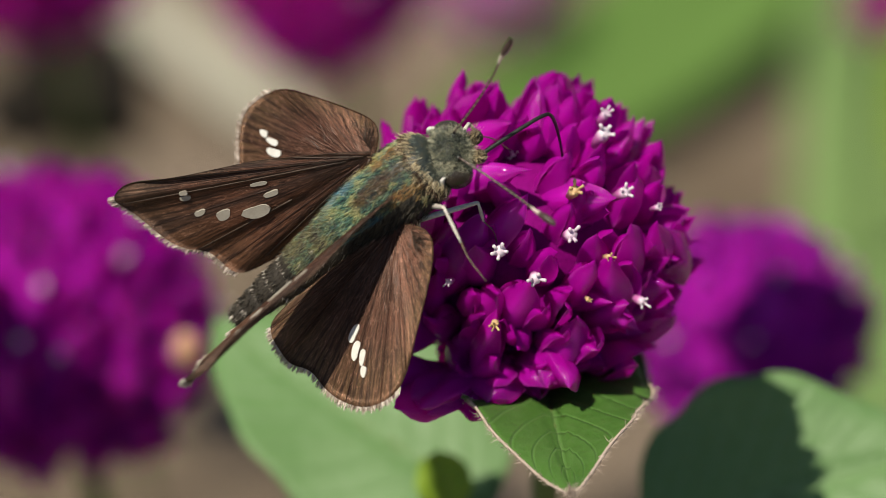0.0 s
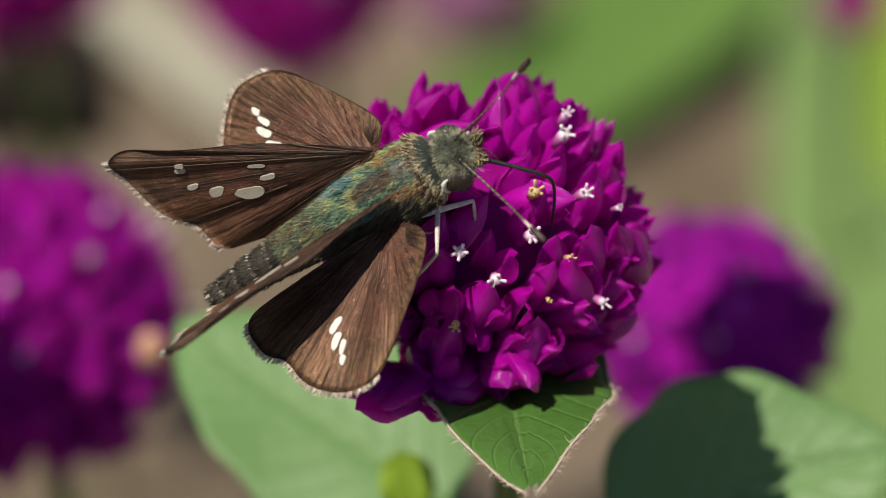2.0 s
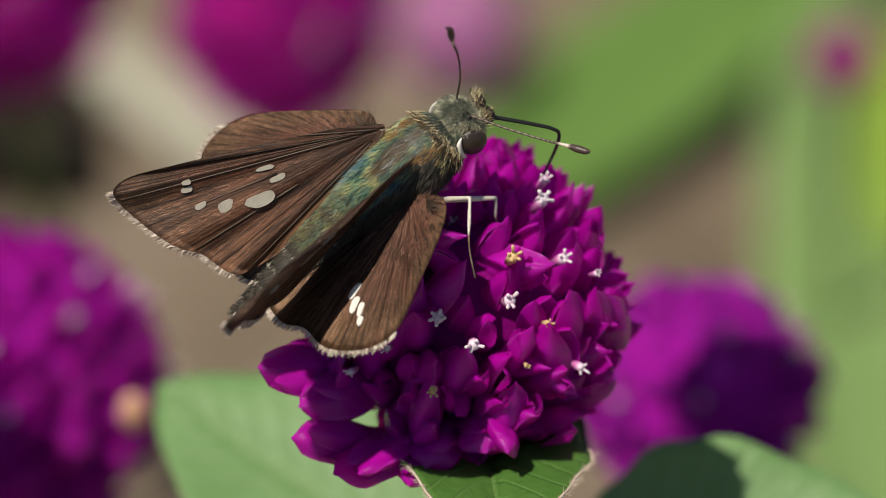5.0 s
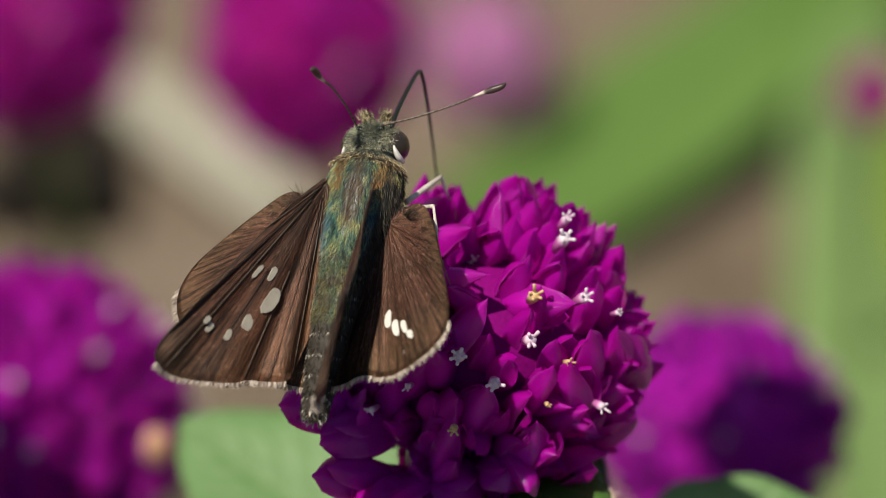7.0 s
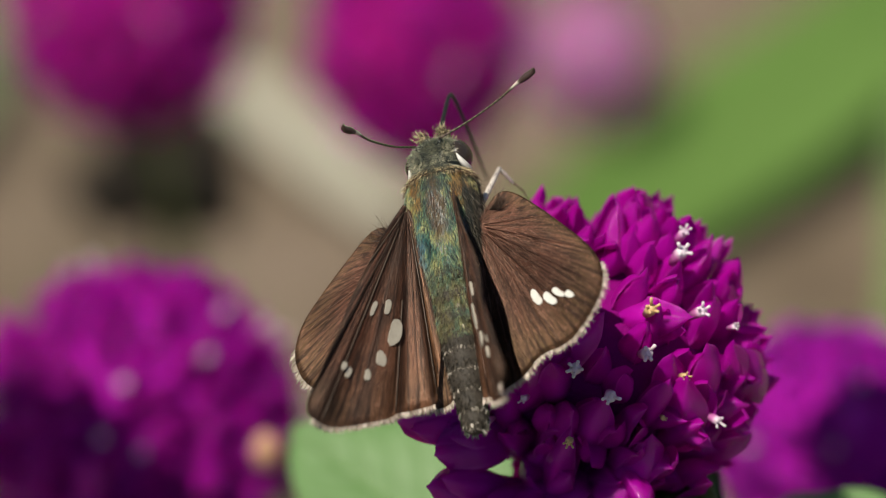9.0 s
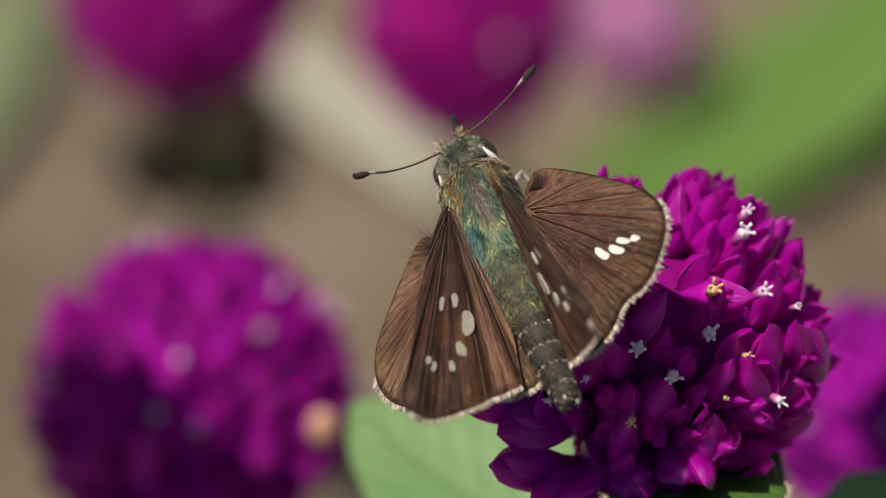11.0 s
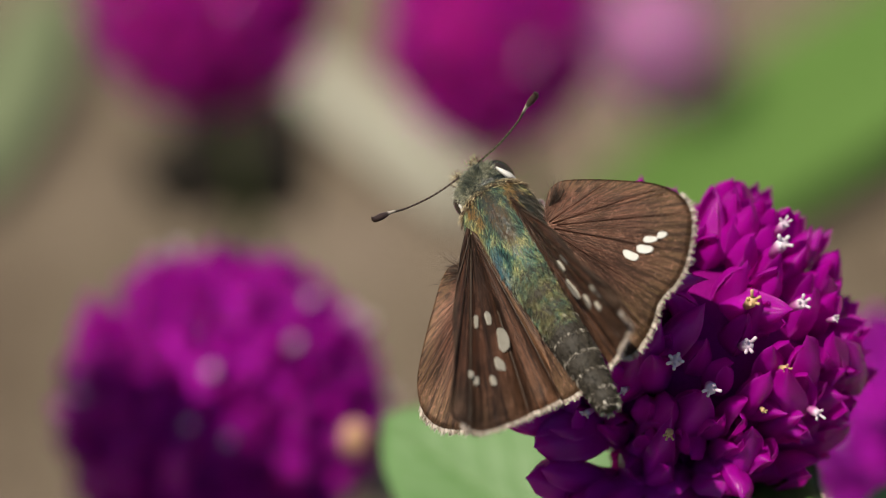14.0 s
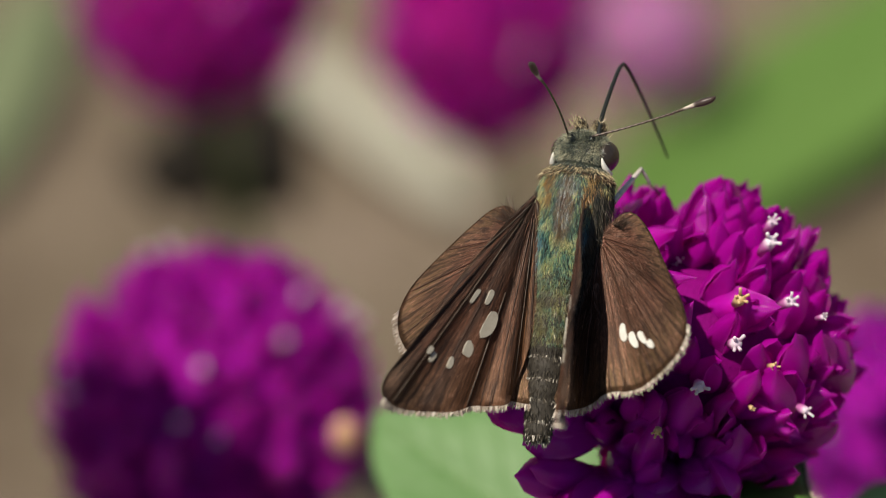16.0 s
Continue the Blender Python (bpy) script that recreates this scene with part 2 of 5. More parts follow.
    c = k.mix(k.math("MULTIPLY", vein, 0.30 if golden else 0.75), c, (0.016, 0.009, 0.007))
    h = k.math("ADD", k.math("MULTIPLY", fine, 0.8), k.math("ADD", k.math("MULTIPLY", scales, 0.5), k.math("ADD", streak, k.math("MULTIPLY", vein, 0.6))))
    n = k.bump(h, 0.4, 0.0003)
    k.b.inputs["Specular Tint"].default_value = (1.0, 0.74, 0.62, 1)
    return k.finish(c, k.math("MULTIPLY_ADD", fine, -0.3, 0.57), 0.8 if golden else 0.6, 0.03, None, n, 0.0, 0.55 if golden else 0.25)


def bell(k, v, centre, width):
    """1 where v is centre, falling to 0 at width from it."""
    return k.math("MAXIMUM", k.math("SUBTRACT", 1.0, k.math("DIVIDE", k.math("ABSOLUTE", k.math("SUBTRACT", v, centre)), width)), 0.0)


def pelt_material(name, cols, per_island=True, back=True):
    """Hair and skin: olive and blue-green, on the back with a brown middle stripe, rusty streaks beside it and bluer flanks."""
    k = Mat(name)
    o = k.coord("Object")
    x, y, _ = k.xyz(o)
    n = k.noise(1250.0, 5, 0.78, k.stretch(o, (0.6, 1.0, 1.0)))
    if per_island:
        n = k.math("MULTIPLY_ADD", k.math("SUBTRACT", k.island(), 0.5), 0.17, n)
    c = k.ramp(n, (0.38, cols[0]), (0.46, cols[1]), (0.57, cols[2]), (0.76, cols[3]))
    if back:
        ay = k.math("ABSOLUTE", k.math("ADD", y, 0.0004))
        rough = k.ramp(k.noise(900.0, 4, 0.7), (0.38, (0.15, 0.15, 0.15)), (0.54, (1, 1, 1)))

        def patch(colour, at_y, half_y, at_x, half_x, gain, most, broken=True):
            w = k.math("MULTIPLY", k.math("MULTIPLY", bell(k, ay, at_y, half_y), bell(k, x, at_x, half_x)), gain)
            if broken:
                w = k.math("MULTIPLY", w, rough)
            return k.mix(k.math("MINIMUM", w, most), c, colour)

        c = patch((0.03, 0.14, 0.30), 0.0018, 0.0009, -0.0026, 0.0026, 1.3, 0.55)
        c = patch((0.12, 0.052, 0.025), 0.0001, 0.0008, 0.0006, 0.0030, 3.0, 0.85)
        c = patch((0.46, 0.37, 0.14), 0.00215, 0.00045, 0.0006, 0.0034, 2.2, 0.85)
        c = patch((0.33, 0.13, 0.02), 0.00150, 0.00065, 0.0019, 0.0022, 2.6, 0.72)
        tail = k.ramp(k.math("DIVIDE", x, -0.008), (0.40, (0, 0, 0)), (0.75, (0.85, 0.85, 0.85)))
        c = k.mix(k.math("MULTIPLY", tail, rough), c, (0.15, 0.12, 0.055))
    k.bump(n, 0.4, 0.0003)
    return k.finish(c, 0.34, 0.5)


M_BRACT = bract_material(shade_colour=(0.46, 0.003, 0.40))
M_BRACT_RED = bract_material("crimson_magenta_bract", (0.50, 0.005, 0.34), (0.76, 0.012, 0.54), (0.92, 0.03, 0.70))
M_BRACT_VIOLET = bract_material("violet_bract", (0.30, 0.003, 0.36), (0.62, 0.010, 0.62), (0.86, 0.028, 0.80), (0.80, 0.16, 0.78), (0.75, 0.004, 0.65), 0.3, 0.12)
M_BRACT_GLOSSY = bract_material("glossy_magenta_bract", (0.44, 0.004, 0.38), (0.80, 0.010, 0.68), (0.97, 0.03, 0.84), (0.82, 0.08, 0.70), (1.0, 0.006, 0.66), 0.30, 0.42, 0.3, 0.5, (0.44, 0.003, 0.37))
M_BRACT_PINK = bract_material("pale_pink_bract", (0.78, 0.22, 0.64), (0.86, 0.30, 0.72), (0.92, 0.42, 0.80), (0.9, 0.6, 0.8), (0.85, 0.25, 0.6))
# core colours set how shaded the gaps between florets look; the last is darkest
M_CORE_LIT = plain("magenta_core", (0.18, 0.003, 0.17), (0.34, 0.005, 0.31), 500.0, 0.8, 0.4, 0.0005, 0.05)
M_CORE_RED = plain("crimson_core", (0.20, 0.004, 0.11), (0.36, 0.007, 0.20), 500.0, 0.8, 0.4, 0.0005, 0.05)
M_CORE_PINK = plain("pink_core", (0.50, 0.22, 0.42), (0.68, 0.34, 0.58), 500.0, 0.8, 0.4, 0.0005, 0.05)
M_CORE_SHADE = plain("shade_magenta_core", (0.12, 0.001, 0.09), (0.24, 0.002, 0.18), 500.0, 0.7, 0.4, 0.0005, 0.05)


def corolla_material():
    k = Mat("pale_pink_corolla")
    z = k.xyz(k.coord("Object"))[2]
    n = k.noise(1500.0, 4, 0.6)
    c = k.mix(k.ramp(k.random(), (0.0, (0, 0, 0)), (1.0, (0.55, 0.55, 0.55))), (0.84, 0.76, 0.82), (0.74, 0.50, 0.68))
    c = k.mix(k.ramp(k.math("MULTIPLY_ADD", z, 800.0, 0.7), (0.25, (1, 1, 1)), (0.75, (0, 0, 0))), c, (0.66, 0.20, 0.52))
    nn = k.bump(n, 0.2, 0.0001)
    return k.finish(c, 0.4, 0.5, 0.25, None, nn)


M_STAR = corolla_material()
M_CREAM = plain("cream_anther", (0.60, 0.36, 0.16), (0.82, 0.62, 0.34), 1500.0, 0.5, 0.2, 0.0001, 0.5, 0.2)
M_LEAF = leaf_material("fresh_green_leaf", (0.055, 0.15, 0.022), (0.085, 0.20, 0.035), (0.16, 0.30, 0.09), 0.42, 0.25)
M_PALE_LEAF = leaf_material("pale_green_leaf", (0.105, 0.215, 0.065), (0.145, 0.275, 0.090), (0.25, 0.38, 0.18), 0.5, 0.25)
M_BACK_LEAF = leaf_material("grass_green_leaf", (0.095, 0.20, 0.032), (0.15, 0.28, 0.055), (0.22, 0.34, 0.10), 0.55, 0.3)
M_SOFT_LEAF = leaf_material("soft_green_leaf", (0.13, 0.23, 0.06), (0.20, 0.31, 0.10), (0.28, 0.38, 0.16), 0.55, 0.25)
M_LIME_LEAF = leaf_material("lime_green_leaf", (0.20, 0.34, 0.02), (0.28, 0.42, 0.03), (0.36, 0.48, 0.06), 0.5, 0.35)
M_GREY_LEAF = leaf_material("faded_grey_green_leaf", (0.14, 0.175, 0.085), (0.19, 0.225, 0.115), (0.25, 0.27, 0.16), 0.6, 0.2)
M_RIM = plain("pale_hairy_leaf_rim", (0.34, 0.26, 0.20), (0.60, 0.50, 0.42), 900.0, 0.6)
M_STEM = plain("hairy_green_stem", (0.06, 0.11, 0.025), (0.13, 0.19, 0.05), 600.0, 0.6, 0.5, 0.0004, stretch=(1, 1, 0.2))
M_STRAW = plain("dry_straw_leaf", (0.25, 0.24, 0.185), (0.35, 0.335, 0.265), 120.0, 0.75, 0.4, 0.001)
M_PEACH = plain("withered_peach_bract", (0.55, 0.26, 0.15), (0.75, 0.47, 0.32), 500.0, 0.6, 0.3, 0.0004, 0.4, 0.2)
# black of the clump that stands in for a shaded gap
M_DARK = plain("black_shade_gap", (0.008, 0.007, 0.005), (0.03, 0.024, 0.018), 400.0, 0.9, 0.6, 0.001, 0.2)


def soil_material():
    k = Mat("brown_garden_soil")
    o = k.coord("Object")
    big = k.noise(16.0, 3, 0.5, o)
    mid = k.noise(60.0, 4, 0.6, o)
    fine = k.noise(700.0, 5, 0.7, o)
    c = k.ramp(k.math("MULTIPLY_ADD", mid, 0.5, k.math("MULTIPLY", big, 0.5)), (0.36, (0.13, 0.095, 0.065)), (0.5, (0.22, 0.17, 0.12)), (0.64, (0.31, 0.24, 0.185)))
    c = k.mix(k.math("MULTIPLY", fine, 0.5), c, (0.10, 0.075, 0.05))
    k.bump(k.math("ADD", mid, k.math("MULTIPLY", fine, 0.5)), 0.8, 0.004)
    return k.finish(c, 0.9, 0.2)


M_SOIL = soil_material()
M_FOREWING = wing_material("dark_brown_wing_scales", (0.006, 0.0035, 0.003), (0.060, 0.028, 0.018), (0.15, 0.064, 0.038), 9.0, (0.50, 0.28, 0.19))
M_HINDWING = wing_material("coppery_brown_wing_scales", (0.018, 0.009, 0.006), (0.105, 0.047, 0.032), (0.21, 0.088, 0.060), 8.0, (0.58, 0.31, 0.22), True)
M_HINDHAIR = plain("golden_brown_wing_hair", (0.05, 0.027, 0.019), (0.30, 0.165, 0.115), 2500.0, 0.4, 0.1, 0.0001, 0.5, 0.0, None, "island")
M_FOREHAIR = plain("dark_brown_wing_hair", (0.006, 0.004, 0.003), (0.11, 0.048, 0.027), 2500.0, 0.5, 0.1, 0.0001, 0.25, 0.0, None, "island")
M_SPOT = plain("translucent_white_wing_spot", (0.62, 0.60, 0.54), (0.84, 0.83, 0.78), 1500.0, 0.35, 0.2, 0.0001, 0.5, 0.15)
M_DIM_SPOT = plain("dull_translucent_wing_spot", (0.30, 0.27, 0.22), (0.48, 0.45, 0.38), 1500.0, 0.4, 0.2, 0.0001, 0.4, 0.15)
M_FRINGE = plain("buff_wing_fringe", (0.32, 0.25, 0.20), (0.74, 0.66, 0.58), 2500.0, 0.7, 0.1, 0.0001, 0.3, 0.2, per="island")
M_SKIN = pelt_material("bronze_thorax_skin", [(0.010, 0.014, 0.013), (0.022, 0.030, 0.027), (0.04, 0.04, 0.025), (0.05, 0.04, 0.02)], False, False)
M_FUR = pelt_material("blue_green_thorax_hair", [(0.007, 0.020, 0.021), (0.080, 0.26, 0.215), (0.33, 0.36, 0.13), (0.94, 0.83, 0.44)])
M_HEADFUR = pelt_material("grey_olive_head_hair", [(0.024, 0.027, 0.024), (0.18, 0.21, 0.17), (0.42, 0.40, 0.27), (0.90, 0.85, 0.66)], True, False)
M_COLLAR = plain("straw_brown_collar_hair", (0.07, 0.04, 0.02), (0.72, 0.60, 0.36), 2500.0, 0.45, 0.1, 0.0001, 0.5, 0.0, None, "island")
M_NECK = plain("rusty_neck_scales", (0.03, 0.016, 0.010), (0.13, 0.065, 0.035), 2500.0, 0.6, 0.3, 0.0001, 0.3)
M_ABDOMEN = plain("dark_grey_abdomen_scales", (0.016, 0.014, 0.011), (0.065, 0.055, 0.044), 1800.0, 0.6, 0.5, 0.0002, 0.25)
M_ABFUR = plain("grey_brown_abdomen_hair", (0.014, 0.012, 0.009), (0.075, 0.064, 0.048), 2500.0, 0.6, 0.1, 0.0001, 0.25, 0.0, None, "island")
M_RING = plain("pale_abdomen_ring", (0.10, 0.08, 0.06), (0.62, 0.57, 0.49), 2500.0, 0.6, 0.1, 0.0001, 0.4, 0.0, None, "island")
M_WHITE = plain("white_cheek_scales", (0.55, 0.52, 0.46), (0.85, 0.83, 0.78), 2500.0, 0.6, 0.2, 0.0001, 0.4)
M_BLACK = plain("black_horn", (0.006, 0.008, 0.007), (0.020, 0.022, 0.019), 2500.0, 0.4, 0.2, 0.0001, 0.35)
M_LEG = plain("pale_leg_scales", (0.22, 0.17, 0.14), (0.86, 0.80, 0.72), 2600.0, 0.5, 0.3, 0.0001, 0.5)
M_FOOT = plain("brown_foot_scales", (0.04, 0.025, 0.015), (0.26, 0.17, 0.10), 2500.0, 0.5, 0.2, 0.0001, 0.5)
M_BRISTLE = plain("dark_bristle", (0.03, 0.02, 0.015), (0.10, 0.07, 0.05), 900.0, 0.5, 0.1, 0.0001, 0.4, 0.0, None, "island")


def eye_material():
    k = Mat("glossy_black_eye")
    h = k.node("TexVoronoi", Scale=9000.0).outputs["Distance"]
    k.bump(h, 0.15, 0.00005)
    return k.finish((0.030, 0.022, 0.017), 0.25, 0.5)


M_EYE = eye_material()


def antenna_material():
    k = Mat("ringed_antenna")
    u, v, _ = k.xyz(k.coord("UV"))
    ring = k.ramp(k.math("FRACT", k.math("MULTIPLY", v, 34.0)), (0.35, (0.035, 0.022, 0.018)), (0.6, (0.14, 0.10, 0.075)))
    c = k.mix(k.ramp(v, (0.44, (0, 0, 0)), (0.48, (1, 1, 1)), (0.54, (1, 1, 1)), (0.58, (0, 0, 0))), ring, (0.55, 0.48, 0.40))
    c = k.mix(k.ramp(v, (0.55, (0, 0, 0)), (0.60, (0.95, 0.95, 0.95))), c, (0.045, 0.026, 0.022))
    return k.finish(c, 0.45, 0.5)


M_ANTENNA = antenna_material()


# ---------------------------------------------------------------- ground
GROUND_Z = -0.222


def ground():
    a = np.concatenate([[-300, -40, -6, -1.5], np.linspace(-0.6, 0.6, 91), [1.5, 6, 40, 300]])
    verts = []
    for y in a:
        for x in a:
            near = max(0.0, 1 - max(abs(x), abs(y)) / 0.62)
            h = (noise.noise(Vector((x * 30, y * 30, 0))) * 0.5 + noise.noise(Vector((x * 90, y * 90, 4))) * 0.25) * 0.004 * min(1, near * 4)
            verts.append((x, y + 0.25, GROUND_Z + h))
    n = len(a)
    ob = new("ground", mesh("ground", verts, grid_faces(n, n), M_SOIL))
    return tagged(ob, "dry brown garden soil, rough and crumbly", "ground", kind="structure")


ground()


# ---------------------------------------------------------------- leaves and flowers
def leaf_mesh(length, width, mat, fold=0.25, curl=0.2, wavy=0.06, seed=0, taper=0.55, swell=0.5):
    """A blade along +y with its upper side to +z: base at the origin."""
    rng = random.Random(seed)
    ph = rng.uniform(0, 6)
    nu, nv = 30, 17
    V, U = [], []
    for i in range(nu):
        s = i / (nu - 1)
        w = width * 0.5 * (s + 0.004) ** swell * (1.003 - s) ** taper / ((swell / (swell + taper)) ** swell * (taper / (swell + taper)) ** taper)
        for j in range(nv):
            v = 2 * j / (nv - 1) - 1
            edge = 1 + 0.03 * math.sin(23 * s + ph + 3 * v) * abs(v)
            x = v * w * edge
            z = fold * abs(x) - curl * length * s * s + wavy * width * math.sin(9 * s + ph + (1.5 if v > 0 else 0)) * v * v
            vein = math.cos((s - abs(v) * 0.28) * 9 * 2 * math.pi)
            z -= 0.008 * width * vein * (1 - abs(v)) + (0.03 * width * math.exp(-(v / 0.06) ** 2))
            V.append((x, length * s, z))
            U.append((0.5 + 0.5 * v, s))
    n = len(V)
    th = width * 0.012
    V += [(x, y, z - th) for x, y, z in V]
    U += U[:]
    F = grid_faces(nu, nv)
    F += [tuple(reversed([i + n for i in f])) for f in grid_faces(nu, nv)]
    rim = [i * nv for i in range(nu)] + [(nu - 1) * nv + j for j in range(1, nv)] + [i * nv + nv - 1 for i in range(nu - 2, -1, -1)] + [j for j in range(nv - 2, 0, -1)]
    for a, b in zip(rim, rim[1:] + rim[:1]):
        F.append((a, b, b + n, a + n))
    return mesh("leaf_blade", V, F, mat, True, U), [V[i] for i in rim[: nu * 2]]


def frame_pose(base, tip, face):
    """The pose that lays +y from base to tip with +z turned to face."""
    y = (Vector(tip) - Vector(base)).normalized()
    z = Vector(face)
    z = (z - y * z.dot(y)).normalized()
    x = y.cross(z)
    m = Matrix((x, y, z)).transposed().to_4x4()
    m.translation = Vector(base)
    return m


def leaf(parent, base, tip, face, width, mat, label="", hairs=False, **shape):
    """A leaf of a plant: blade with a raised midrib and, seen close, a hairy rim."""
    length = (Vector(tip) - Vector(base)).length
    me, rim = leaf_mesh(length, width, mat, **shape)
    ob = part("leaf", me, parent, label, frame_pose(base, tip, face))
    curl = shape.get("curl", 0.2)
    mid = [(0, length * s, -curl * length * s * s - width * 0.045) for s in np.linspace(0, 0.97, 12)]
    V, F, U = tube(mid, [width * 0.028, width * 0.006], 6)
    part("midrib", mesh("midrib", V, F, M_STEM), ob)
    if hairs:
        rng = random.Random(5)
        P = spline(rim, 420)
        bases, dirs, lens = [], [], []
        for p in P:
            for _ in range(2):
                bases.append(Vector(p) + Vector((rng.gauss(0, 1), rng.gauss(0, 1), rng.gauss(0, 1))) * 0.00008)
                dirs.append(Vector((math.copysign(1, p[0]) * 0.7 + rng.gauss(0, 0.5), 0.5 + rng.gauss(0, 0.4), rng.gauss(0.3, 0.5))))
                lens.append(rng.uniform(0.2, 0.75) * MM)
        V, F, U = blades(bases, dirs, lens, 0.05 * MM, rng, 0.3)
        part("rim_hairs", mesh("rim_hairs", V, F, M_RIM), ob, "fine pale hairs along the leaf edge")
        V, F, U = tube([tuple(q) for q in P[::3]], [0.11 * MM, 0.13 * MM, 0.11 * MM], 5, 140)
        part("leaf_edge", mesh("leaf_edge", V, F, M_RIM), ob, "thickened reddish pale leaf edge")
    return ob


def bract_mesh(seed, length=8.6, half=1.95, mat=None, crumple=1.0, point=0.68, belly=0.6):
    """A floret: two cupped, pointed bracts like praying palms, along +z, their backs towards +y and -y."""
    rng = random.Random(seed)
    pieces = []
    for sign in (1, -1):
        nu, nv = 15, 11
        V, U = [], []
        lean, open_ = rng.uniform(-0.10, 0.10), rng.uniform(0.0, 0.015)
        long = length * (1.0 if sign > 0 else rng.uniform(0.92, 1.0))
        keel = rng.uniform(1.5, 2.3)
        for i in range(nu):
            s = i / (nu - 1)
            w = half * (s + 0.01) ** 0.9 * (1.002 - s) ** point / (0.36 if point < 0.7 else 0.30)
            for j in range(nv):
                v = 2 * j / (nv - 1) - 1
                x = w * v * (1 - 0.10 * v * v)
                y = sign * (belly * w * (1 - abs(v) ** keel) + open_ * long * s * s - 0.5 * max(0.0, s - 0.75) * 2)
                z = long * s - 0.30 * v * v * s
                q = Vector((x * 0.6 + 7 * seed, y * 0.6 + sign * 3, z * 0.4))
                x += 0.30 * crumple * noise.noise(q) * s
                y += crumple * (0.60 * noise.noise(q + Vector((5, 1, 9))) + 0.20 * noise.noise(q * 2.6) * (0.3 + abs(v))) * s
                V.append((x + lean * long * s * s, y, z))
                U.append((0.5 + 0.5 * v, s))
        pieces.append((V, grid_faces(nu, nv) if sign > 0 else [tuple(reversed(f)) for f in grid_faces(nu, nv)], U))
    V, F, U = joined(*pieces)
    return mesh("bract", scaled(V), F, mat or M_BRACT, True, U)


BRACTS = [bract_mesh(s) for s in range(5)]
RED_BRACTS = [bract_mesh(s, mat=M_BRACT_RED) for s in range(5)]
PINK_BRACTS = [bract_mesh(s, mat=M_BRACT_PINK) for s in range(5)]
VIOLET_BRACTS = [bract_mesh(s, mat=M_BRACT_VIOLET) for s in range(5)]
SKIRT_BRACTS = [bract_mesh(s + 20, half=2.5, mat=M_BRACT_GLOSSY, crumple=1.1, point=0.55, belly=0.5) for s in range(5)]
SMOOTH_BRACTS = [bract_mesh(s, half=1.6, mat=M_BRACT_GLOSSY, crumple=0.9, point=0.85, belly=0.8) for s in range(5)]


def star_mesh(seed, mat):
    """The tiny corolla of a floret: a short tube with upright and spreading finger-like lobes of uneven length."""
    rng = random.Random(seed)
    ps = [tube([(0, 0, -2.0), (0, 0, -0.5), (0, 0, 0.1)], [0.34, 0.48, 0.40], 8)]
    n = rng.choice([4, 5])
    for i in range(n):
        a = 2 * math.pi * i / n + rng.uniform(-0.3, 0.3)
        l = rng.uniform(0.2, 0.5)
        up = rng.uniform(0.6, 2.6)
        c, s = math.cos(a), math.sin(a)
        q = 0.24
        ps.append(tube([(q * c, q * s, -0.05), (q * c + l * 0.5 * c, q * s + l * 0.5 * s, up * 0.6 * l), (q * c + l * c, q * s + l * s, up * l), (q * c + l * 1.08 * c, q * s + l * 1.08 * s, up * l * 1.06)], [0.11, 0.13, 0.14, 0.06], 6))
    V, F, U = joined(*ps)
    return mesh("corolla", scaled(V), F, mat, True, U)


STARS = [star_mesh(s, M_STAR) for s in range(4)]
CREAMS = [star_mesh(9, M_CREAM)]


def along(z, y):
    """A turn that lays +z along z and +y towards y."""
    z = Vector(z).normalized()
    y = Vector(y)
    y = (y - z * y.dot(z)).normalized()
    return Matrix((y.cross(z), y, z)).transposed().to_4x4()


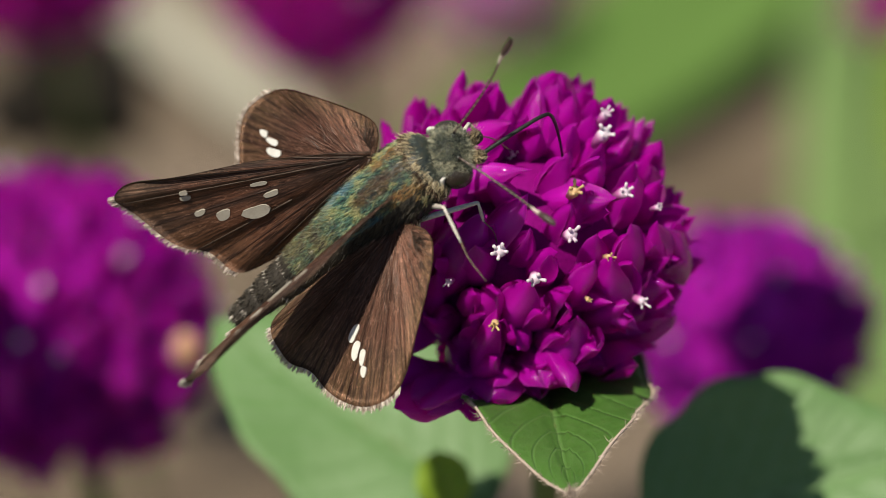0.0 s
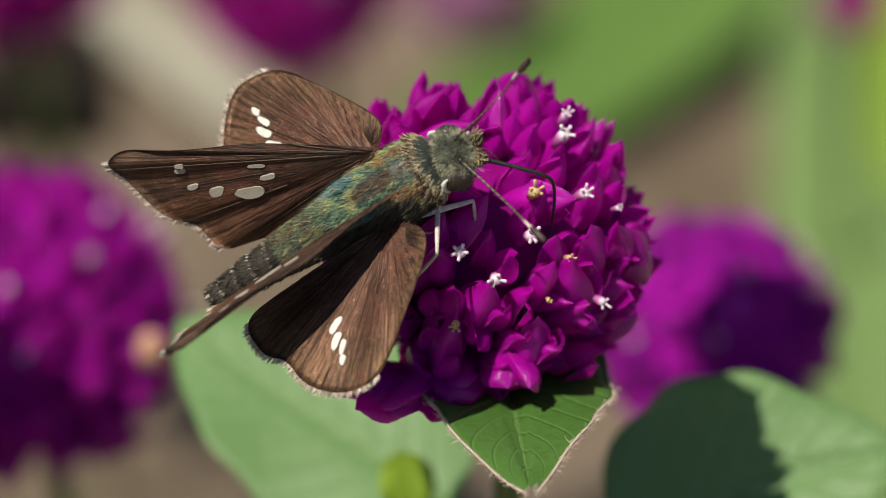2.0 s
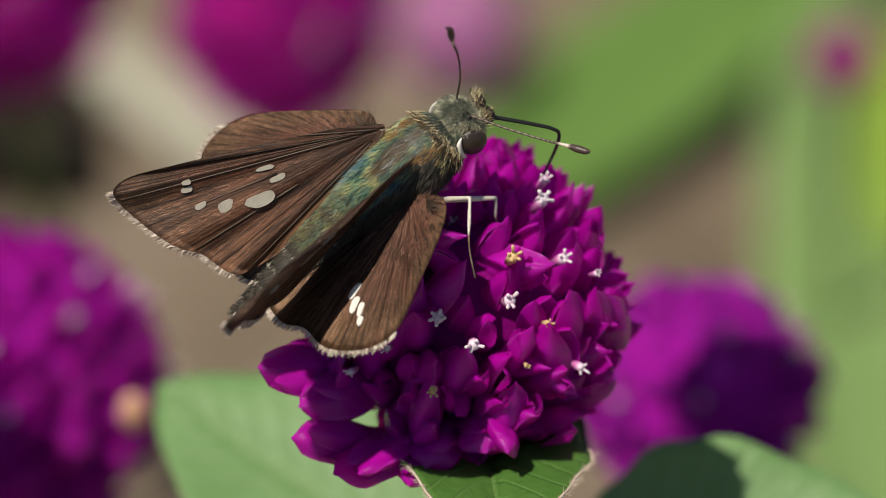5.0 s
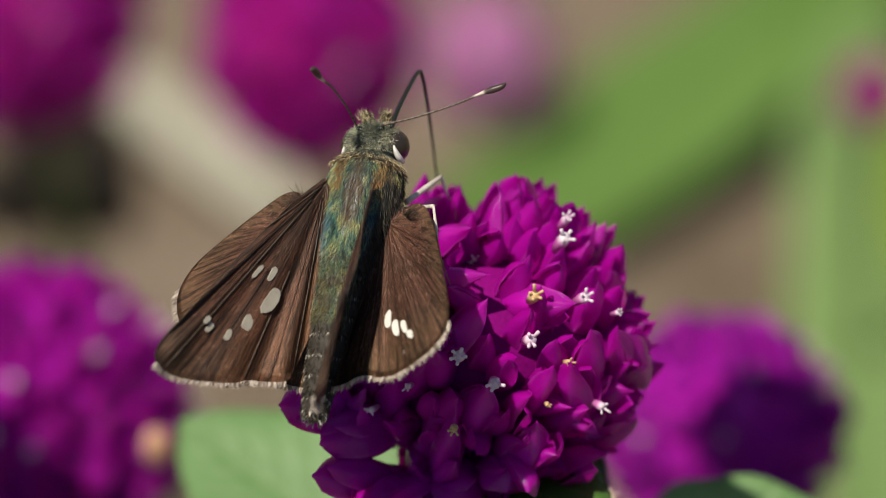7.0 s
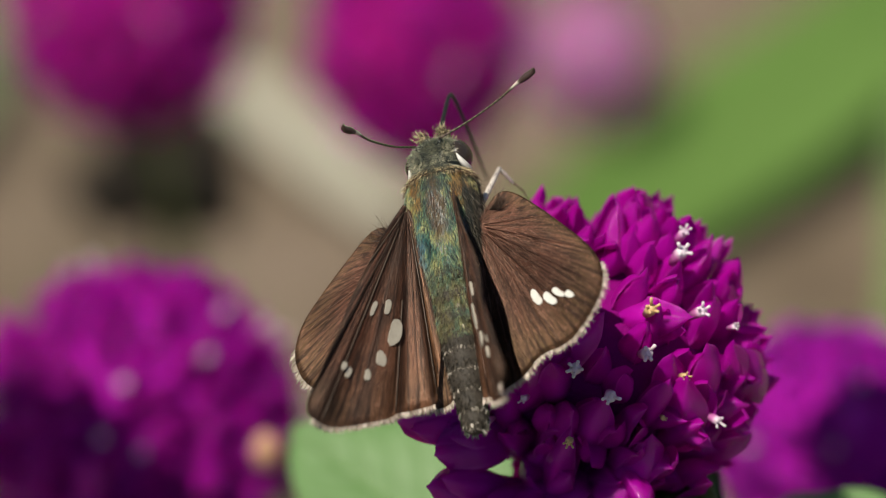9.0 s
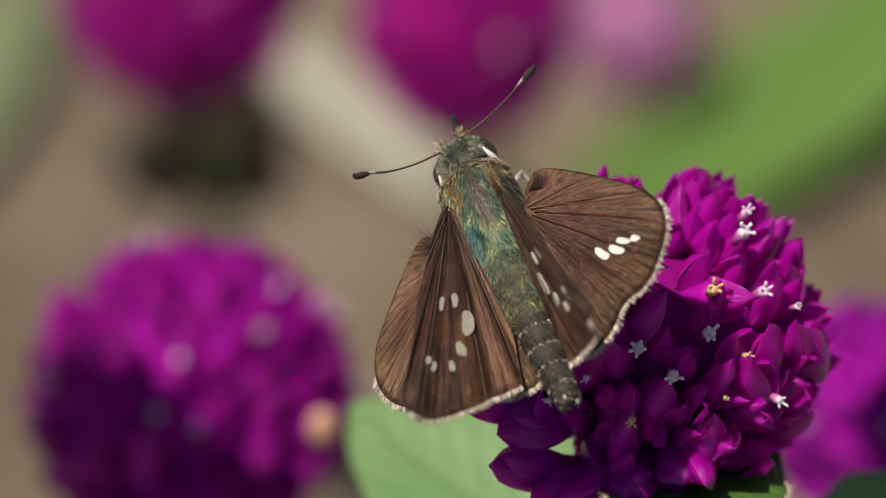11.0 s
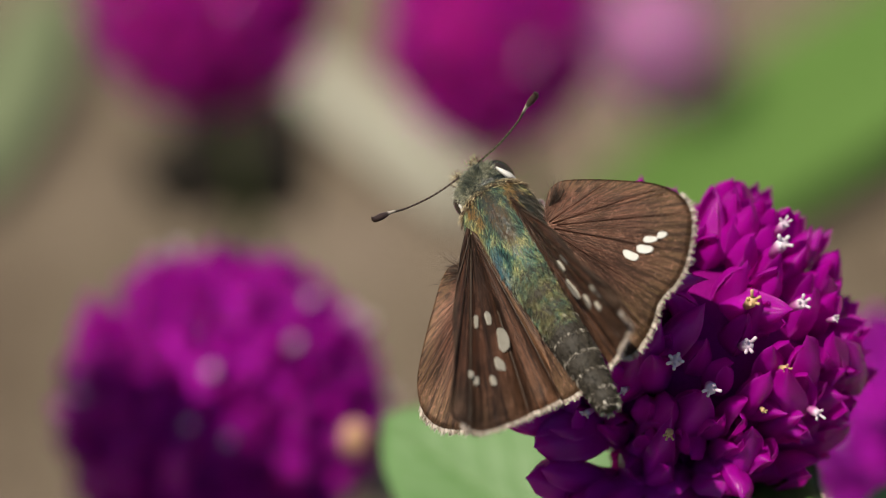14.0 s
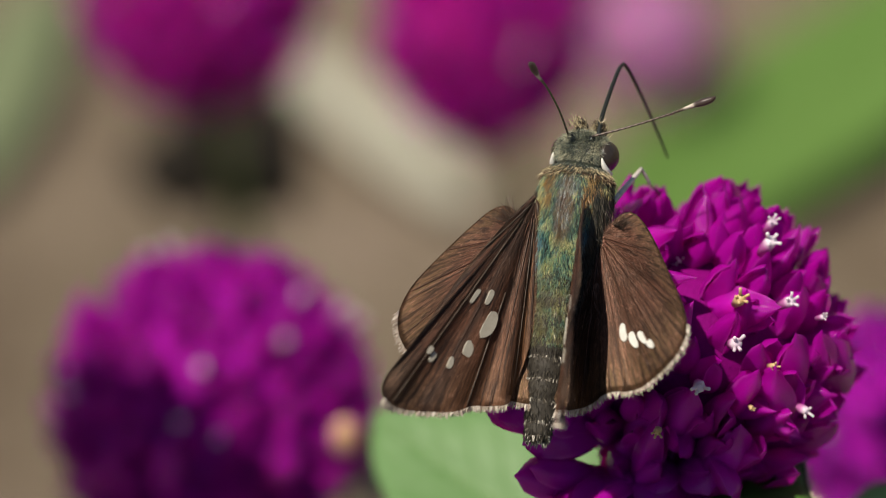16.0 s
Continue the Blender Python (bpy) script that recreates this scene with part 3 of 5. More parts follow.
def flower_head(parent, centre, axis, size=1.0, n=190, seed=1, stars=(), random_stars=0, skirt=None, label="", slim=1.0, core=9.4, kinds=None, lean=(4, 24, 34, 28, 8), extra=(), flat=1.0, roll=0.75, wild=11):
    """A globe of pointed florets round a core coloured for the shade in their gaps, along axis, flat times as tall as
    wide; skirt: the side on which the lowest florets spread widest.
    """
    rng = random.Random(seed)
    V, F, U = ellipsoid((0, 0, 0), (core * size, core * size, core * size), 14, 18)
    head = part("flower_head", mesh("flower_core", scaled(V), F, M_CORE_SHADE if core < 9 else M_CORE_PINK if kinds is PINK_BRACTS else M_CORE_RED if kinds is RED_BRACTS else M_CORE_LIT, True, U), parent, label, Matrix.Translation(centre) @ Matrix.Scale(flat, 4, Vector(axis).normalized()))
    ax = Vector(axis).normalized()
    t1 = ax.orthogonal().normalized()
    t2 = ax.cross(t1)
    for k in range(n):
        ct = 1 - (1 - math.cos(radians(138))) * (k + 0.5) / n
        th = math.acos(ct) + rng.gauss(0, 0.03)
        ph = k * 2.39996 + rng.gauss(0, 0.08)
        out = t1 * math.cos(ph) + t2 * math.sin(ph)
        rad = ax * math.cos(th) + out * math.sin(th)
        pole = (ax - rad * ax.dot(rad))
        pole = pole.normalized() if pole.length > 1e-4 else t1
        deg = math.degrees(th)
        tilt = radians(np.interp(deg, [0, 40, 85, 110, 138], lean) + rng.gauss(0, wild))
        d = (rad * math.cos(tilt) + pole * math.sin(tilt)).normalized()
        reach = (12.0 if core > 9 else 12.2) + rng.gauss(0, 0.2 if core > 9 else 0.28 if deg < 60 else 0.6)
        if skirt is not None:
            side = max(0.0, rad.dot(Vector(skirt).normalized()))
            reach -= 1.5 * side ** 3
            reach -= 2.0 * max(0.0, rad.dot(Vector((0.2, -0.55, -0.80)))) ** 4
        tip = rad * reach * MM * size
        long = rng.uniform(0.92, 1.1) * size
        wide = float(np.interp(deg, [0, 50, 90, 138], [0.85, 0.85, 0.92, 1.0]))
        m = along(d, rad + out.cross(ax) * rng.gauss(0, roll))
        m.translation = tip - d * 8.6 * MM * long
        part("bract", (kinds or BRACTS)[rng.randrange(5)], head, "", m @ Matrix.Diagonal((wide * slim * long * rng.uniform(0.75, 1.3), wide * slim * long, long, 1)))
    for tip, base, wide in extra:
        tip, base = Vector(tip) * MM, Vector(base) * MM
        long = (tip - base).length / (8.6 * MM)
        m = along(tip - base, Vector((0, -0.5, 1)) + Vector((rng.gauss(0, 0.2), rng.gauss(0, 0.2), 0)))
        m.translation = base
        part("bract", SKIRT_BRACTS[rng.randrange(5)], head, "", m @ Matrix.Diagonal((wide * 0.8, wide * 0.8, long, 1)))
        for _ in range(2):
            t2 = tip.lerp(base, rng.uniform(0.05, 0.2)) + Vector((rng.gauss(0, 1), rng.gauss(0, 1), rng.gauss(0.4, 0.8))) * 1.1 * MM
            m = along(t2 - base, Vector((rng.gauss(0, 0.6), -0.5, 1)))
            m.translation = base
            part("bract", SKIRT_BRACTS[rng.randrange(5)], head, "", m @ Matrix.Diagonal((wide * 0.6, wide * 0.6, (t2 - base).length / (8.6 * MM), 1)))
    for p, cream, k in stars:
        d = (Vector(p).normalized() + Vector((0, -0.35, 0.3))).normalized()
        m = along(d, (rng.uniform(-1, 1), rng.uniform(-1, 1), rng.uniform(-1, 1)))
        m.translation = Vector(p) * MM
        part("corolla", (CREAMS[0] if cream else STARS[rng.randrange(4)]), head, "cream withered corolla" if cream else "", m @ Matrix.Scale(k * 0.86, 4))
    if stars:
        own = [o for o in head.children if o.name.startswith("bract")]
        grains = []
        for _ in range(340):
            o = rng.choice(own)
            p = o.matrix_local @ o.data.vertices[rng.randrange(len(o.data.vertices))].co
            r = rng.choice([0.05, 0.06, 0.08, 0.12]) * MM
            grains.append(ellipsoid(p, (r, r * 0.8, r), 5, 6))
        X = joined(*grains)
        tagged(part("pollen", mesh("pollen", X[0], X[1], M_STAR), head, "scattered pale pollen grains"), kind="stuff")
    for _ in range(random_stars):
        a, z = rng.uniform(0, 2 * math.pi), rng.uniform(0.0, 0.95)
        q = math.sqrt(1 - z * z)
        rad = ax * z + (t1 * math.cos(a) + t2 * math.sin(a)) * q
        m = along(rad, t1 + Vector((0.01, 0.02, 0.03)))
        m.translation = rad * 12.0 * MM * size
        part("corolla", STARS[rng.randrange(4)], head, "", m @ Matrix.Scale(0.62 * size, 4))
    return head


def stem(parent, points, r0=1.1, r1=0.9):
    V, F, U = tube(points, [r0 * MM, r1 * MM], 10, 24)
    return part("stem", mesh("stem", V, F, M_STEM, True, U), parent)


def plant(name, at, label, category="flower"):
    ob = new(name)
    ob.location = at
    return tagged(ob, label, category, "globe amaranths")


def world_part(ob):
    """Lets a plant's parts be given in world places."""
    for c in ob.children:
        c.matrix_parent_inverse = Matrix.Translation(-Vector(ob.location))
    return ob


# the flower on which the butterfly feeds
main = plant("globe_amaranth", (0.004, 0.03, GROUND_Z), "magenta globe amaranth flower with glossy pointed bracts and green leaves")
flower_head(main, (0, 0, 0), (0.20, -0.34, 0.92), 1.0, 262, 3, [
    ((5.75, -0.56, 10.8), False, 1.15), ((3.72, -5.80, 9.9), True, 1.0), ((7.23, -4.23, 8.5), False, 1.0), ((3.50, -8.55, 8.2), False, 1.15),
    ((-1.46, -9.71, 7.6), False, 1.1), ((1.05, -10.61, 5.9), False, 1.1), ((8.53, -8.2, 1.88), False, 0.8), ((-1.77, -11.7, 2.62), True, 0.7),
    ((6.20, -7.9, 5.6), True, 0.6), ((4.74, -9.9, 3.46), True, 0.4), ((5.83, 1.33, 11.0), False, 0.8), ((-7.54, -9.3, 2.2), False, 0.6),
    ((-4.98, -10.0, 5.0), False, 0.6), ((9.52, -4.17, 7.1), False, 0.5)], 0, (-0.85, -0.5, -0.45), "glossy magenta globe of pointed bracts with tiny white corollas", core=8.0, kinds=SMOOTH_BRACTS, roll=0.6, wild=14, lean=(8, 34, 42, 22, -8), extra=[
        ((-14.1, -8.7, 2.3), (-6.7, -4.8, -1.7), 0.95), ((-11.3, -10.5, 0.2), (-4.3, -4.9, -1.9), 1.0), ((-11.7, -11.7, -1.3), (-4.3, -8.1, -5.7), 0.9),
        ((-8.9, -13.3, -3.2), (-2.9, -7.9, -5.4), 1.0), ((-6.1, -13.2, -3.1), (-1.5, -7.3, -4.7), 0.9), ((-3.7, -14.0, -4.1), (-2.4, -7.9, -5.4), 0.65),
        ((-1.8, -13.2, -3.2), (-0.7, -7.1, -4.4), 0.95), ((2.4, -12.3, -2.2), (1.7, -6.3, -3.5), 1.1)])
stem(main, [(0.001, 0.003, -0.007), (0.002, 0.009, -0.03), (0.004, 0.02, -0.1), (0.004, 0.03, GROUND_Z)])
leaf(main, (0.0012, 0.0010, -0.0100), (0.0036, -0.0262, 0.0016), (0.05, -0.15, 1), 0.0145, M_LEAF, "fresh green leaf with a pale hairy edge under the flower", True, fold=0.10, curl=0.03, seed=4, taper=1.0, swell=0.4, wavy=0.04)
leaf(main, (-0.0022, 0.0104, -0.0343), (-0.0238, 0.0259, -0.0293), (-0.1, -0.45, 1), 0.0170, M_PALE_LEAF, "broad pale green leaf below the flower", False, fold=0.12, curl=0.03, seed=7, taper=0.75, swell=0.45)
leaf(main, (-0.0050, 0.0070, -0.0318), (-0.0062, 0.0090, -0.0278), (-0.1, -0.5, 1), 0.0042, M_LIME_LEAF, "small lime-green young leaf", False, fold=0.1, curl=0.05, seed=19)
world_part(main)

left = plant("globe_amaranth", (-0.036, 0.075, GROUND_Z), "magenta globe amaranth flower head with pale corollas and a withered bract")
flower_head(left, (-0.0396, 0.0652, -0.0640), (0.1, 0.15, 0.95), 1.20, 290, 8, (), 13, None, "magenta flower globe dotted with pale corollas", 0.9)
V, F, U = ellipsoid((0, 0, 0), (1.2, 1.0, 1.9), 8, 10)
part("withered_bract", mesh("withered_bract", scaled(V), F, M_PEACH), left, "small peach-coloured withered bract", Matrix.Translation((-0.0271, 0.0454, -0.0496)))
stem(left, [(-0.0396, 0.0672, -0.073), (-0.036, 0.066, -0.09), (-0.03, 0.072, -0.15), (-0.036, 0.075, GROUND_Z)])
leaf(left, (-0.0375, 0.062, -0.085), (-0.056, 0.052, -0.095), (0, -0.3, 1), 0.014, M_LEAF, "", False, fold=0.15, curl=0.1, seed=9)
world_part(left)

# a taller leafy shoot, added out of view so its leaf shades the flower's lower side
shoot = tagged(new("unseen_leafy_shoot"), "tall green leafy shoot added out of view to shade the flower beside it", "plant")
shoot.location = (-0.096, 0.052, GROUND_Z)
stem(shoot, [(-0.0880, 0.0410, 0.0205), (-0.0905, 0.0420, -0.01), (-0.095, 0.048, -0.11), (-0.096, 0.052, GROUND_Z)], 1.1, 1.4)
leaf(shoot, (-0.0880, 0.0410, 0.0200), (-0.0600, 0.0170, 0.0195), (-0.1, -0.1, 1), 0.0215, M_LEAF, "", False, fold=0.1, curl=0.03, seed=51)
leaf(shoot, (-0.0915, 0.0380, 0.0050), (-0.1120, 0.0500, 0.0040), (0.1, -0.1, 1), 0.013, M_LEAF, "", False, fold=0.1, curl=0.1, seed=52)
world_part(shoot)

# a second unseen shoot, added so that its long leaf shades the purple flower
shoot = tagged(new("unseen_leafy_shoot"), "tall leafy shoot added out of view, its long leaf shading the purple flower", "plant")
shoot.location = (0.078, 0.052, GROUND_Z)
stem(shoot, [(0.0318, 0.0408, 0.0282), (0.052, 0.0440, 0.0270), (0.072, 0.047, -0.005), (0.077, 0.051, -0.1), (0.078, 0.052, GROUND_Z)], 0.8, 1.4)
leaf(shoot, (0.0318, 0.0408, 0.0282), (-0.0110, 0.0443, 0.0137), SUN_FROM, 0.019, M_LEAF, "", False, fold=0.08, curl=0.02, seed=53)
world_part(shoot)

right = plant("globe_amaranth", (0.026, 0.075, GROUND_Z), "purple globe amaranth flower head above a broad shaded leaf")
flower_head(right, (0.0195, 0.0697, -0.0678), (-0.25, -0.1, 0.95), 0.93, 190, 12, (), 9, None, "purple flower globe with a few pale corollas", kinds=VIOLET_BRACTS, flat=0.88)
stem(right, [(0.0195, 0.0715, -0.076), (0.022, 0.073, -0.12), (0.026, 0.075, GROUND_Z)])
leaf(right, (0.0095, 0.0048, -0.0318), (0.0313, 0.0071, -0.0246), (0.0, -0.5, 1), 0.0185, M_PALE_LEAF, "broad green leaf half in the shade of the flower", False, fold=0.14, curl=0.02, seed=17, taper=0.85, swell=0.45)
world_part(right)

for p, size, seed, ax, lab, foot, nst, flat in (((-0.0212, 0.1828, -0.1140), 0.98, 21, (-0.25, -0.25, 1), "magenta globe amaranth flower head further back", (-0.012, 0.215), 5, 1.25),
                               ((-0.0511, 0.1842, -0.1110), 1.12, 22, (-0.1, -0.25, 1), "magenta globe amaranth flower head beside a dark shaded gap", (-0.045, 0.215), 7, 1.08),
                               ((-0.0040, 0.2900, -0.1985), 0.68, 23, (0.35, -0.3, 1), "pinkish globe amaranth flower head low among leaves", (-0.0045, 0.300), 0, 1.15),
                               ((0.0418, 0.2424, -0.1663), 0.36, 24, (0, -0.3, 1), "small magenta flower bud far back", (0.0425, 0.246), 0, 1.0)):
    b = plant("globe_amaranth", (*foot, GROUND_Z), lab)
    flower_head(b, p, ax, size, 170, seed, (), nst, None, "", kinds=PINK_BRACTS if "pinkish" in lab else RED_BRACTS, flat=flat)
    q = Vector(p) - Vector(ax).normalized() * 0.009 * size
    stem(b, [tuple(q), ((q.x + foot[0]) / 2, (q.y + foot[1]) / 2 + 0.004, (q.z + GROUND_Z) / 2), (*foot, GROUND_Z)])
    world_part(b)


def lone_leaf(base, tip, face, width, mat, label, category="leaf", **shape):
    """A leaf that lies on or rises from the ground by itself: blade and midrib."""
    length = (Vector(tip) - Vector(base)).length
    ob = new("leaf")
    ob.matrix_basis = frame_pose(base, tip, face)
    part("blade", leaf_mesh(length, width, mat, **shape)[0], ob)
    V, F, U = tube([(0, length * q, -width * 0.045) for q in np.linspace(0, 0.97, 12)], [width * 0.028, width * 0.006], 6)
    part("midrib", mesh("midrib", V, F, mat), ob)
    return tagged(ob, label, category, "leaves behind the flowers")


lone_leaf((-0.0173, 0.2562, -0.2130), (0.0565, 0.3367, -0.2090), (0, -0.6, 1), 0.020, M_BACK_LEAF, "long grass-green leaf behind the flowers", fold=0.12, curl=0.0, seed=31)
lone_leaf((0.0465, 0.2023, -0.2120), (0.0455, 0.3164, -0.2100), (0, -0.6, 1), 0.024, M_SOFT_LEAF, "upright green leaf beside the flower bed", fold=0.12, curl=0.0, seed=32)
lone_leaf((0.0506, 0.2562, -0.2060), (0.0523, 0.2970, -0.2040), (0, -0.6, 1), 0.009, M_LIME_LEAF, "small bright lime-green leaf", fold=0.1, curl=0.0, seed=33)
lone_leaf((-0.0917, 0.2773, -0.2170), (-0.0838, 0.3236, -0.2170), (0, -0.4, 1), 0.012, M_GREY_LEAF, "faded grey-green leaf lying on the soil", fold=0.1, curl=0.0, seed=35)
lone_leaf((-0.0561, 0.3128, -0.2170), (-0.0258, 0.2776, -0.2170), (0, -0.6, 1), 0.0074, M_STRAW, "dry straw-coloured leaf blade on the soil", fold=0.1, curl=0.0, seed=34, taper=0.3, swell=0.3)


def shade_clump(p, r, seed):
    """A stand-in for a deep shaded gap: a black clump of small lumps on a bent stem."""
    rng = random.Random(seed)
    ob = tagged(new("shade_clump"), "black clump on a thin stem, standing in for a deep shaded gap", "flower")
    ob.location = (p[0], p[1] + 0.012, GROUND_Z)
    V, F, U = ellipsoid((0, 0, 0), (r * 0.7, r * 0.7, r * 0.7), 10, 12)
    head = part("flower_head", mesh("shade_clump_core", V, F, M_DARK, True, U), ob, "", Matrix.Translation(p))
    me = mesh("withered_bract", *ellipsoid((0, 0, 0), (r * 0.2, r * 0.3, r * 0.45), 6, 8)[:2], M_DARK)
    for _ in range(46):
        d = Vector((rng.gauss(0, 1), rng.gauss(0, 1), rng.gauss(0, 1))).normalized()
        m = along(d, (rng.uniform(-1, 1), rng.uniform(-1, 1), 0.3))
        m.translation = d * r * rng.uniform(0.55, 0.8)
        part("bract", me, head, "", m)
    V, F, U = tube([p, (p[0], p[1] + 0.006, (p[2] + GROUND_Z) / 2), tuple(ob.location)], [0.0007, 0.0009], 8, 16)
    part("stem", mesh("stem", V, F, M_DARK, True, U), ob)
    return world_part(ob)


# dark clump put where there is only deep shade
shade_clump((-0.0525, 0.2182, -0.1612), 0.0094, 41)


# ---------------------------------------------------------------- the butterfly
FORE = [(0.0, -0.35), (3, -0.55), (7, -0.35), (11, -0.1), (15, 0.2), (17.6, 0.55), (18.9, 1.05), (19.1, 1.7), (18.5, 2.8), (17.1, 4.4), (15.4, 5.9), (13.9, 6.7), (12.9, 7.6), (11.8, 8.4), (10.4, 8.3), (7.5, 6.9), (4.0, 4.3), (1.2, 2.0), (0.2, 1.0)]
HIND = [(0.0, -0.8), (0.5, -2.4), (1.6, -3.0), (4.0, -2.75), (7.0, -2.15), (9.6, -1.5), (11.3, -0.55), (12.2, 0.7), (12.5, 2.1), (12.0, 3.9), (11.1, 5.4), (9.8, 6.6), (9.2, 8.2), (8.2, 9.3), (7.0, 10.1), (5.8, 9.6), (3.8, 6.8), (1.8, 3.8), (0.3, 1.8)]
FORE_SPOTS = [(9.2, 3.5, 1.95, 0.95), (11.65, 3.55, 1.2, 0.65), (13.35, 3.3, 0.75, 0.42), (14.05, 1.5, 0.55, 0.40), (14.1, 2.05, 0.7, 0.44), (8.55, 1.4, 1.1, 0.34), (7.8, 2.2, 1.0, 0.44)]
HIND_SPOTS = [(7.35, 3.15, 1.2, 0.62), (8.55, 2.9, 1.2, 0.62), (9.05, 2.3, 1.05, 0.46), (10.05, 2.15, 0.8, 0.42)]


def wing(parent, side, outline, spots, mat, name, first, last, pleats, label):
    """A wing from its root: veined, pleated and thin, with a hairy outer margin and pale spots. side: 1 left, -1 right."""
    rng = random.Random(len(name) + side)
    E = spline(outline, 61)
    nu, nv = 61, 22

    def place(u, r, lift=0.0):
        i = min(int(u * 60), 59)
        q = E[i] + (E[i + 1] - E[i]) * (u * 60 - i)
        d, e = q * r
        z = (0.27 if name == "forewing" else 0.16) * math.sin(u * 2 * math.pi * pleats) * r ** 1.2 * min(1, 6 * (1 - u), 8 * u) + 0.9 * r * (1 - r) * 0.35 + lift
        return Vector((-e, side * d, z)) * MM

    V, U = [], []
    for i in range(nu):
        for j in range(nv):
            r = 0.02 + 0.98 * j / (nv - 1)
            V.append(place(i / (nu - 1), r))
            U.append((i / (nu - 1), r))
    n = len(V)
    V += [v - Vector((0, 0, 0.05 * MM)) for v in V]
    U += U[:]
    F = grid_faces(nu, nv)
    if side < 0:
        F = [tuple(reversed(f)) for f in F]
    F += [tuple(reversed([i + n for i in f])) for f in F]
    rim = [j for j in range(nv)] + [i * nv + nv - 1 for i in range(1, nu)] + [(nu - 1) * nv + j for j in range(nv - 2, -1, -1)]
    for a, b in zip(rim, rim[1:]):
        F.append((a, a + n, b + n, b) if side < 0 else (a, b, b + n, a + n))
    w = part(name, mesh(name, V, F, mat, True, U), parent, label)
    # outer fringe
    bases, dirs, lens = [], [], []
    for k in range(420):
        u = first + (last - first) * k / 419
        p, q = place(u, 1.0), place(u, 0.9)
        bases.append(p + Vector((0, 0, rng.uniform(-0.06, 0.02))) * MM)
        dirs.append((p - q).normalized() + Vector((rng.gauss(0, 0.22), rng.gauss(0, 0.22), rng.gauss(0, 0.2))))
        lens.append(rng.uniform(0.28, 0.62) * MM)
    X = blades(bases, dirs, lens, 0.11 * MM, rng)
    part("fringe", mesh("fringe", X[0], X[1], M_FRINGE), w, "pale buff fringe of the wing margin")
    # veins, as fine ribs from the root
    for k in range(1, 2 * pleats):
        u = k / (2 * pleats) + rng.uniform(-0.01, 0.01)
        start = rng.choice([0.08, 0.1, 0.45])
        X = tube([place(u, r, 0.01) for r in np.linspace(start, 0.985, 9)], [0.07 * MM, 0.035 * MM], 5)
        part("vein", mesh("vein", X[0], X[1], M_BRISTLE if k % 2 and name == "forewing" else mat), w)
    # long hairs near the root, short raised scales further out
    bases, dirs, lens = [], [], []
    for _ in range(1300 if name == "hindwing" else 700):
        u, r = rng.uniform(0.08, 0.94), rng.uniform(0.08, 0.55) if rng.random() < 0.7 else rng.uniform(0.5, 0.96)
        p, q = place(u, r, 0.02), place(min(1, u + rng.gauss(0, 0.012)), r + 0.03, 0.02)
        bases.append(p)
        dirs.append((q - p).normalized() + Vector((0, 0, rng.uniform(0.0, 0.16))))
        lens.append((rng.uniform(0.5, 1.1) if r < 0.5 else rng.uniform(0.2, 0.4)) * MM)
    X = blades(bases, dirs, lens, 0.026 * MM, rng, 0.1)
    part("wing_hair", mesh("wing_hair", X[0], X[1], M_HINDHAIR if name == "hindwing" else M_FOREHAIR), w, "fine hairs and raised scales of the wing")
    # spots
    for d, e, a, b in spots:
        ang = math.atan2(e, d)
        uu, best = 0, 9
        for i in range(61):
            dd = abs(math.atan2(E[i][1], E[i][0]) - ang)
            if dd < best and E[i][0] > 1:
                best, uu = dd, i / 60
        rr = math.hypot(d, e) / np.hypot(*E[int(uu * 60)])
        z0 = place(uu, rr).z
        X, Y, Fc = [], [], []
        ring = []
        for k in range(14):
            t = 2 * math.pi * k / 14
            wob = (1 + 0.16 * math.sin(2 * t + d) + 0.08 * math.sin(3 * t + e)) / (abs(math.cos(t)) ** 3 + abs(math.sin(t)) ** 3) ** (1 / 3)
            pa, pb = a / 2 * math.cos(t) * wob, b / 2 * math.sin(t) * wob
            dd, ee = d + pa * math.cos(ang) - pb * math.sin(ang), e + pa * math.sin(ang) + pb * math.cos(ang)
            ring.append((-ee * MM, side * dd * MM))
        Vs = [(x, y, z0 + 0.10 * MM) for x, y in ring] + [(x, y, z0 - 0.16 * MM) for x, y in ring]
        Fs = [tuple(range(14)) if side < 0 else tuple(range(13, -1, -1)), tuple(range(27, 13, -1)) if side < 0 else tuple(range(14, 28))]
        Fs += [(i, (i + 1) % 14, 14 + (i + 1) % 14, 14 + i) for i in range(14)]
        part("wing_spot", mesh("wing_spot", Vs, Fs, M_SPOT if name == "hindwing" else M_DIM_SPOT, False), w, "translucent white wing spot")
    return w


def body_profile(x):
    """Centre height, half width and half height of the trunk at x (mm, forward)."""
    c = np.interp(x, [-15.8, -9, -3, 2, 4.4], [0.65, 0.75, 0.8, 0.7, 0.5])
    w = np.interp(x, [-15.4, -14.9, -12, -8, -5, -3.2, -1, 1.5, 3.2, 3.8, 4.4], [0.55, 0.85, 1.2, 1.6, 1.85, 2.25, 2.6, 2.65, 2.45, 2.15, 1.25])
    h = np.interp(x, [-15.4, -14.9, -12, -8, -5, -3.2, -1, 1.5, 3.2, 3.8, 4.4], [0.55, 0.85, 1.25, 1.65, 1.9, 2.25, 2.55, 2.6, 2.35, 2.0, 1.2])
    return c, w, h


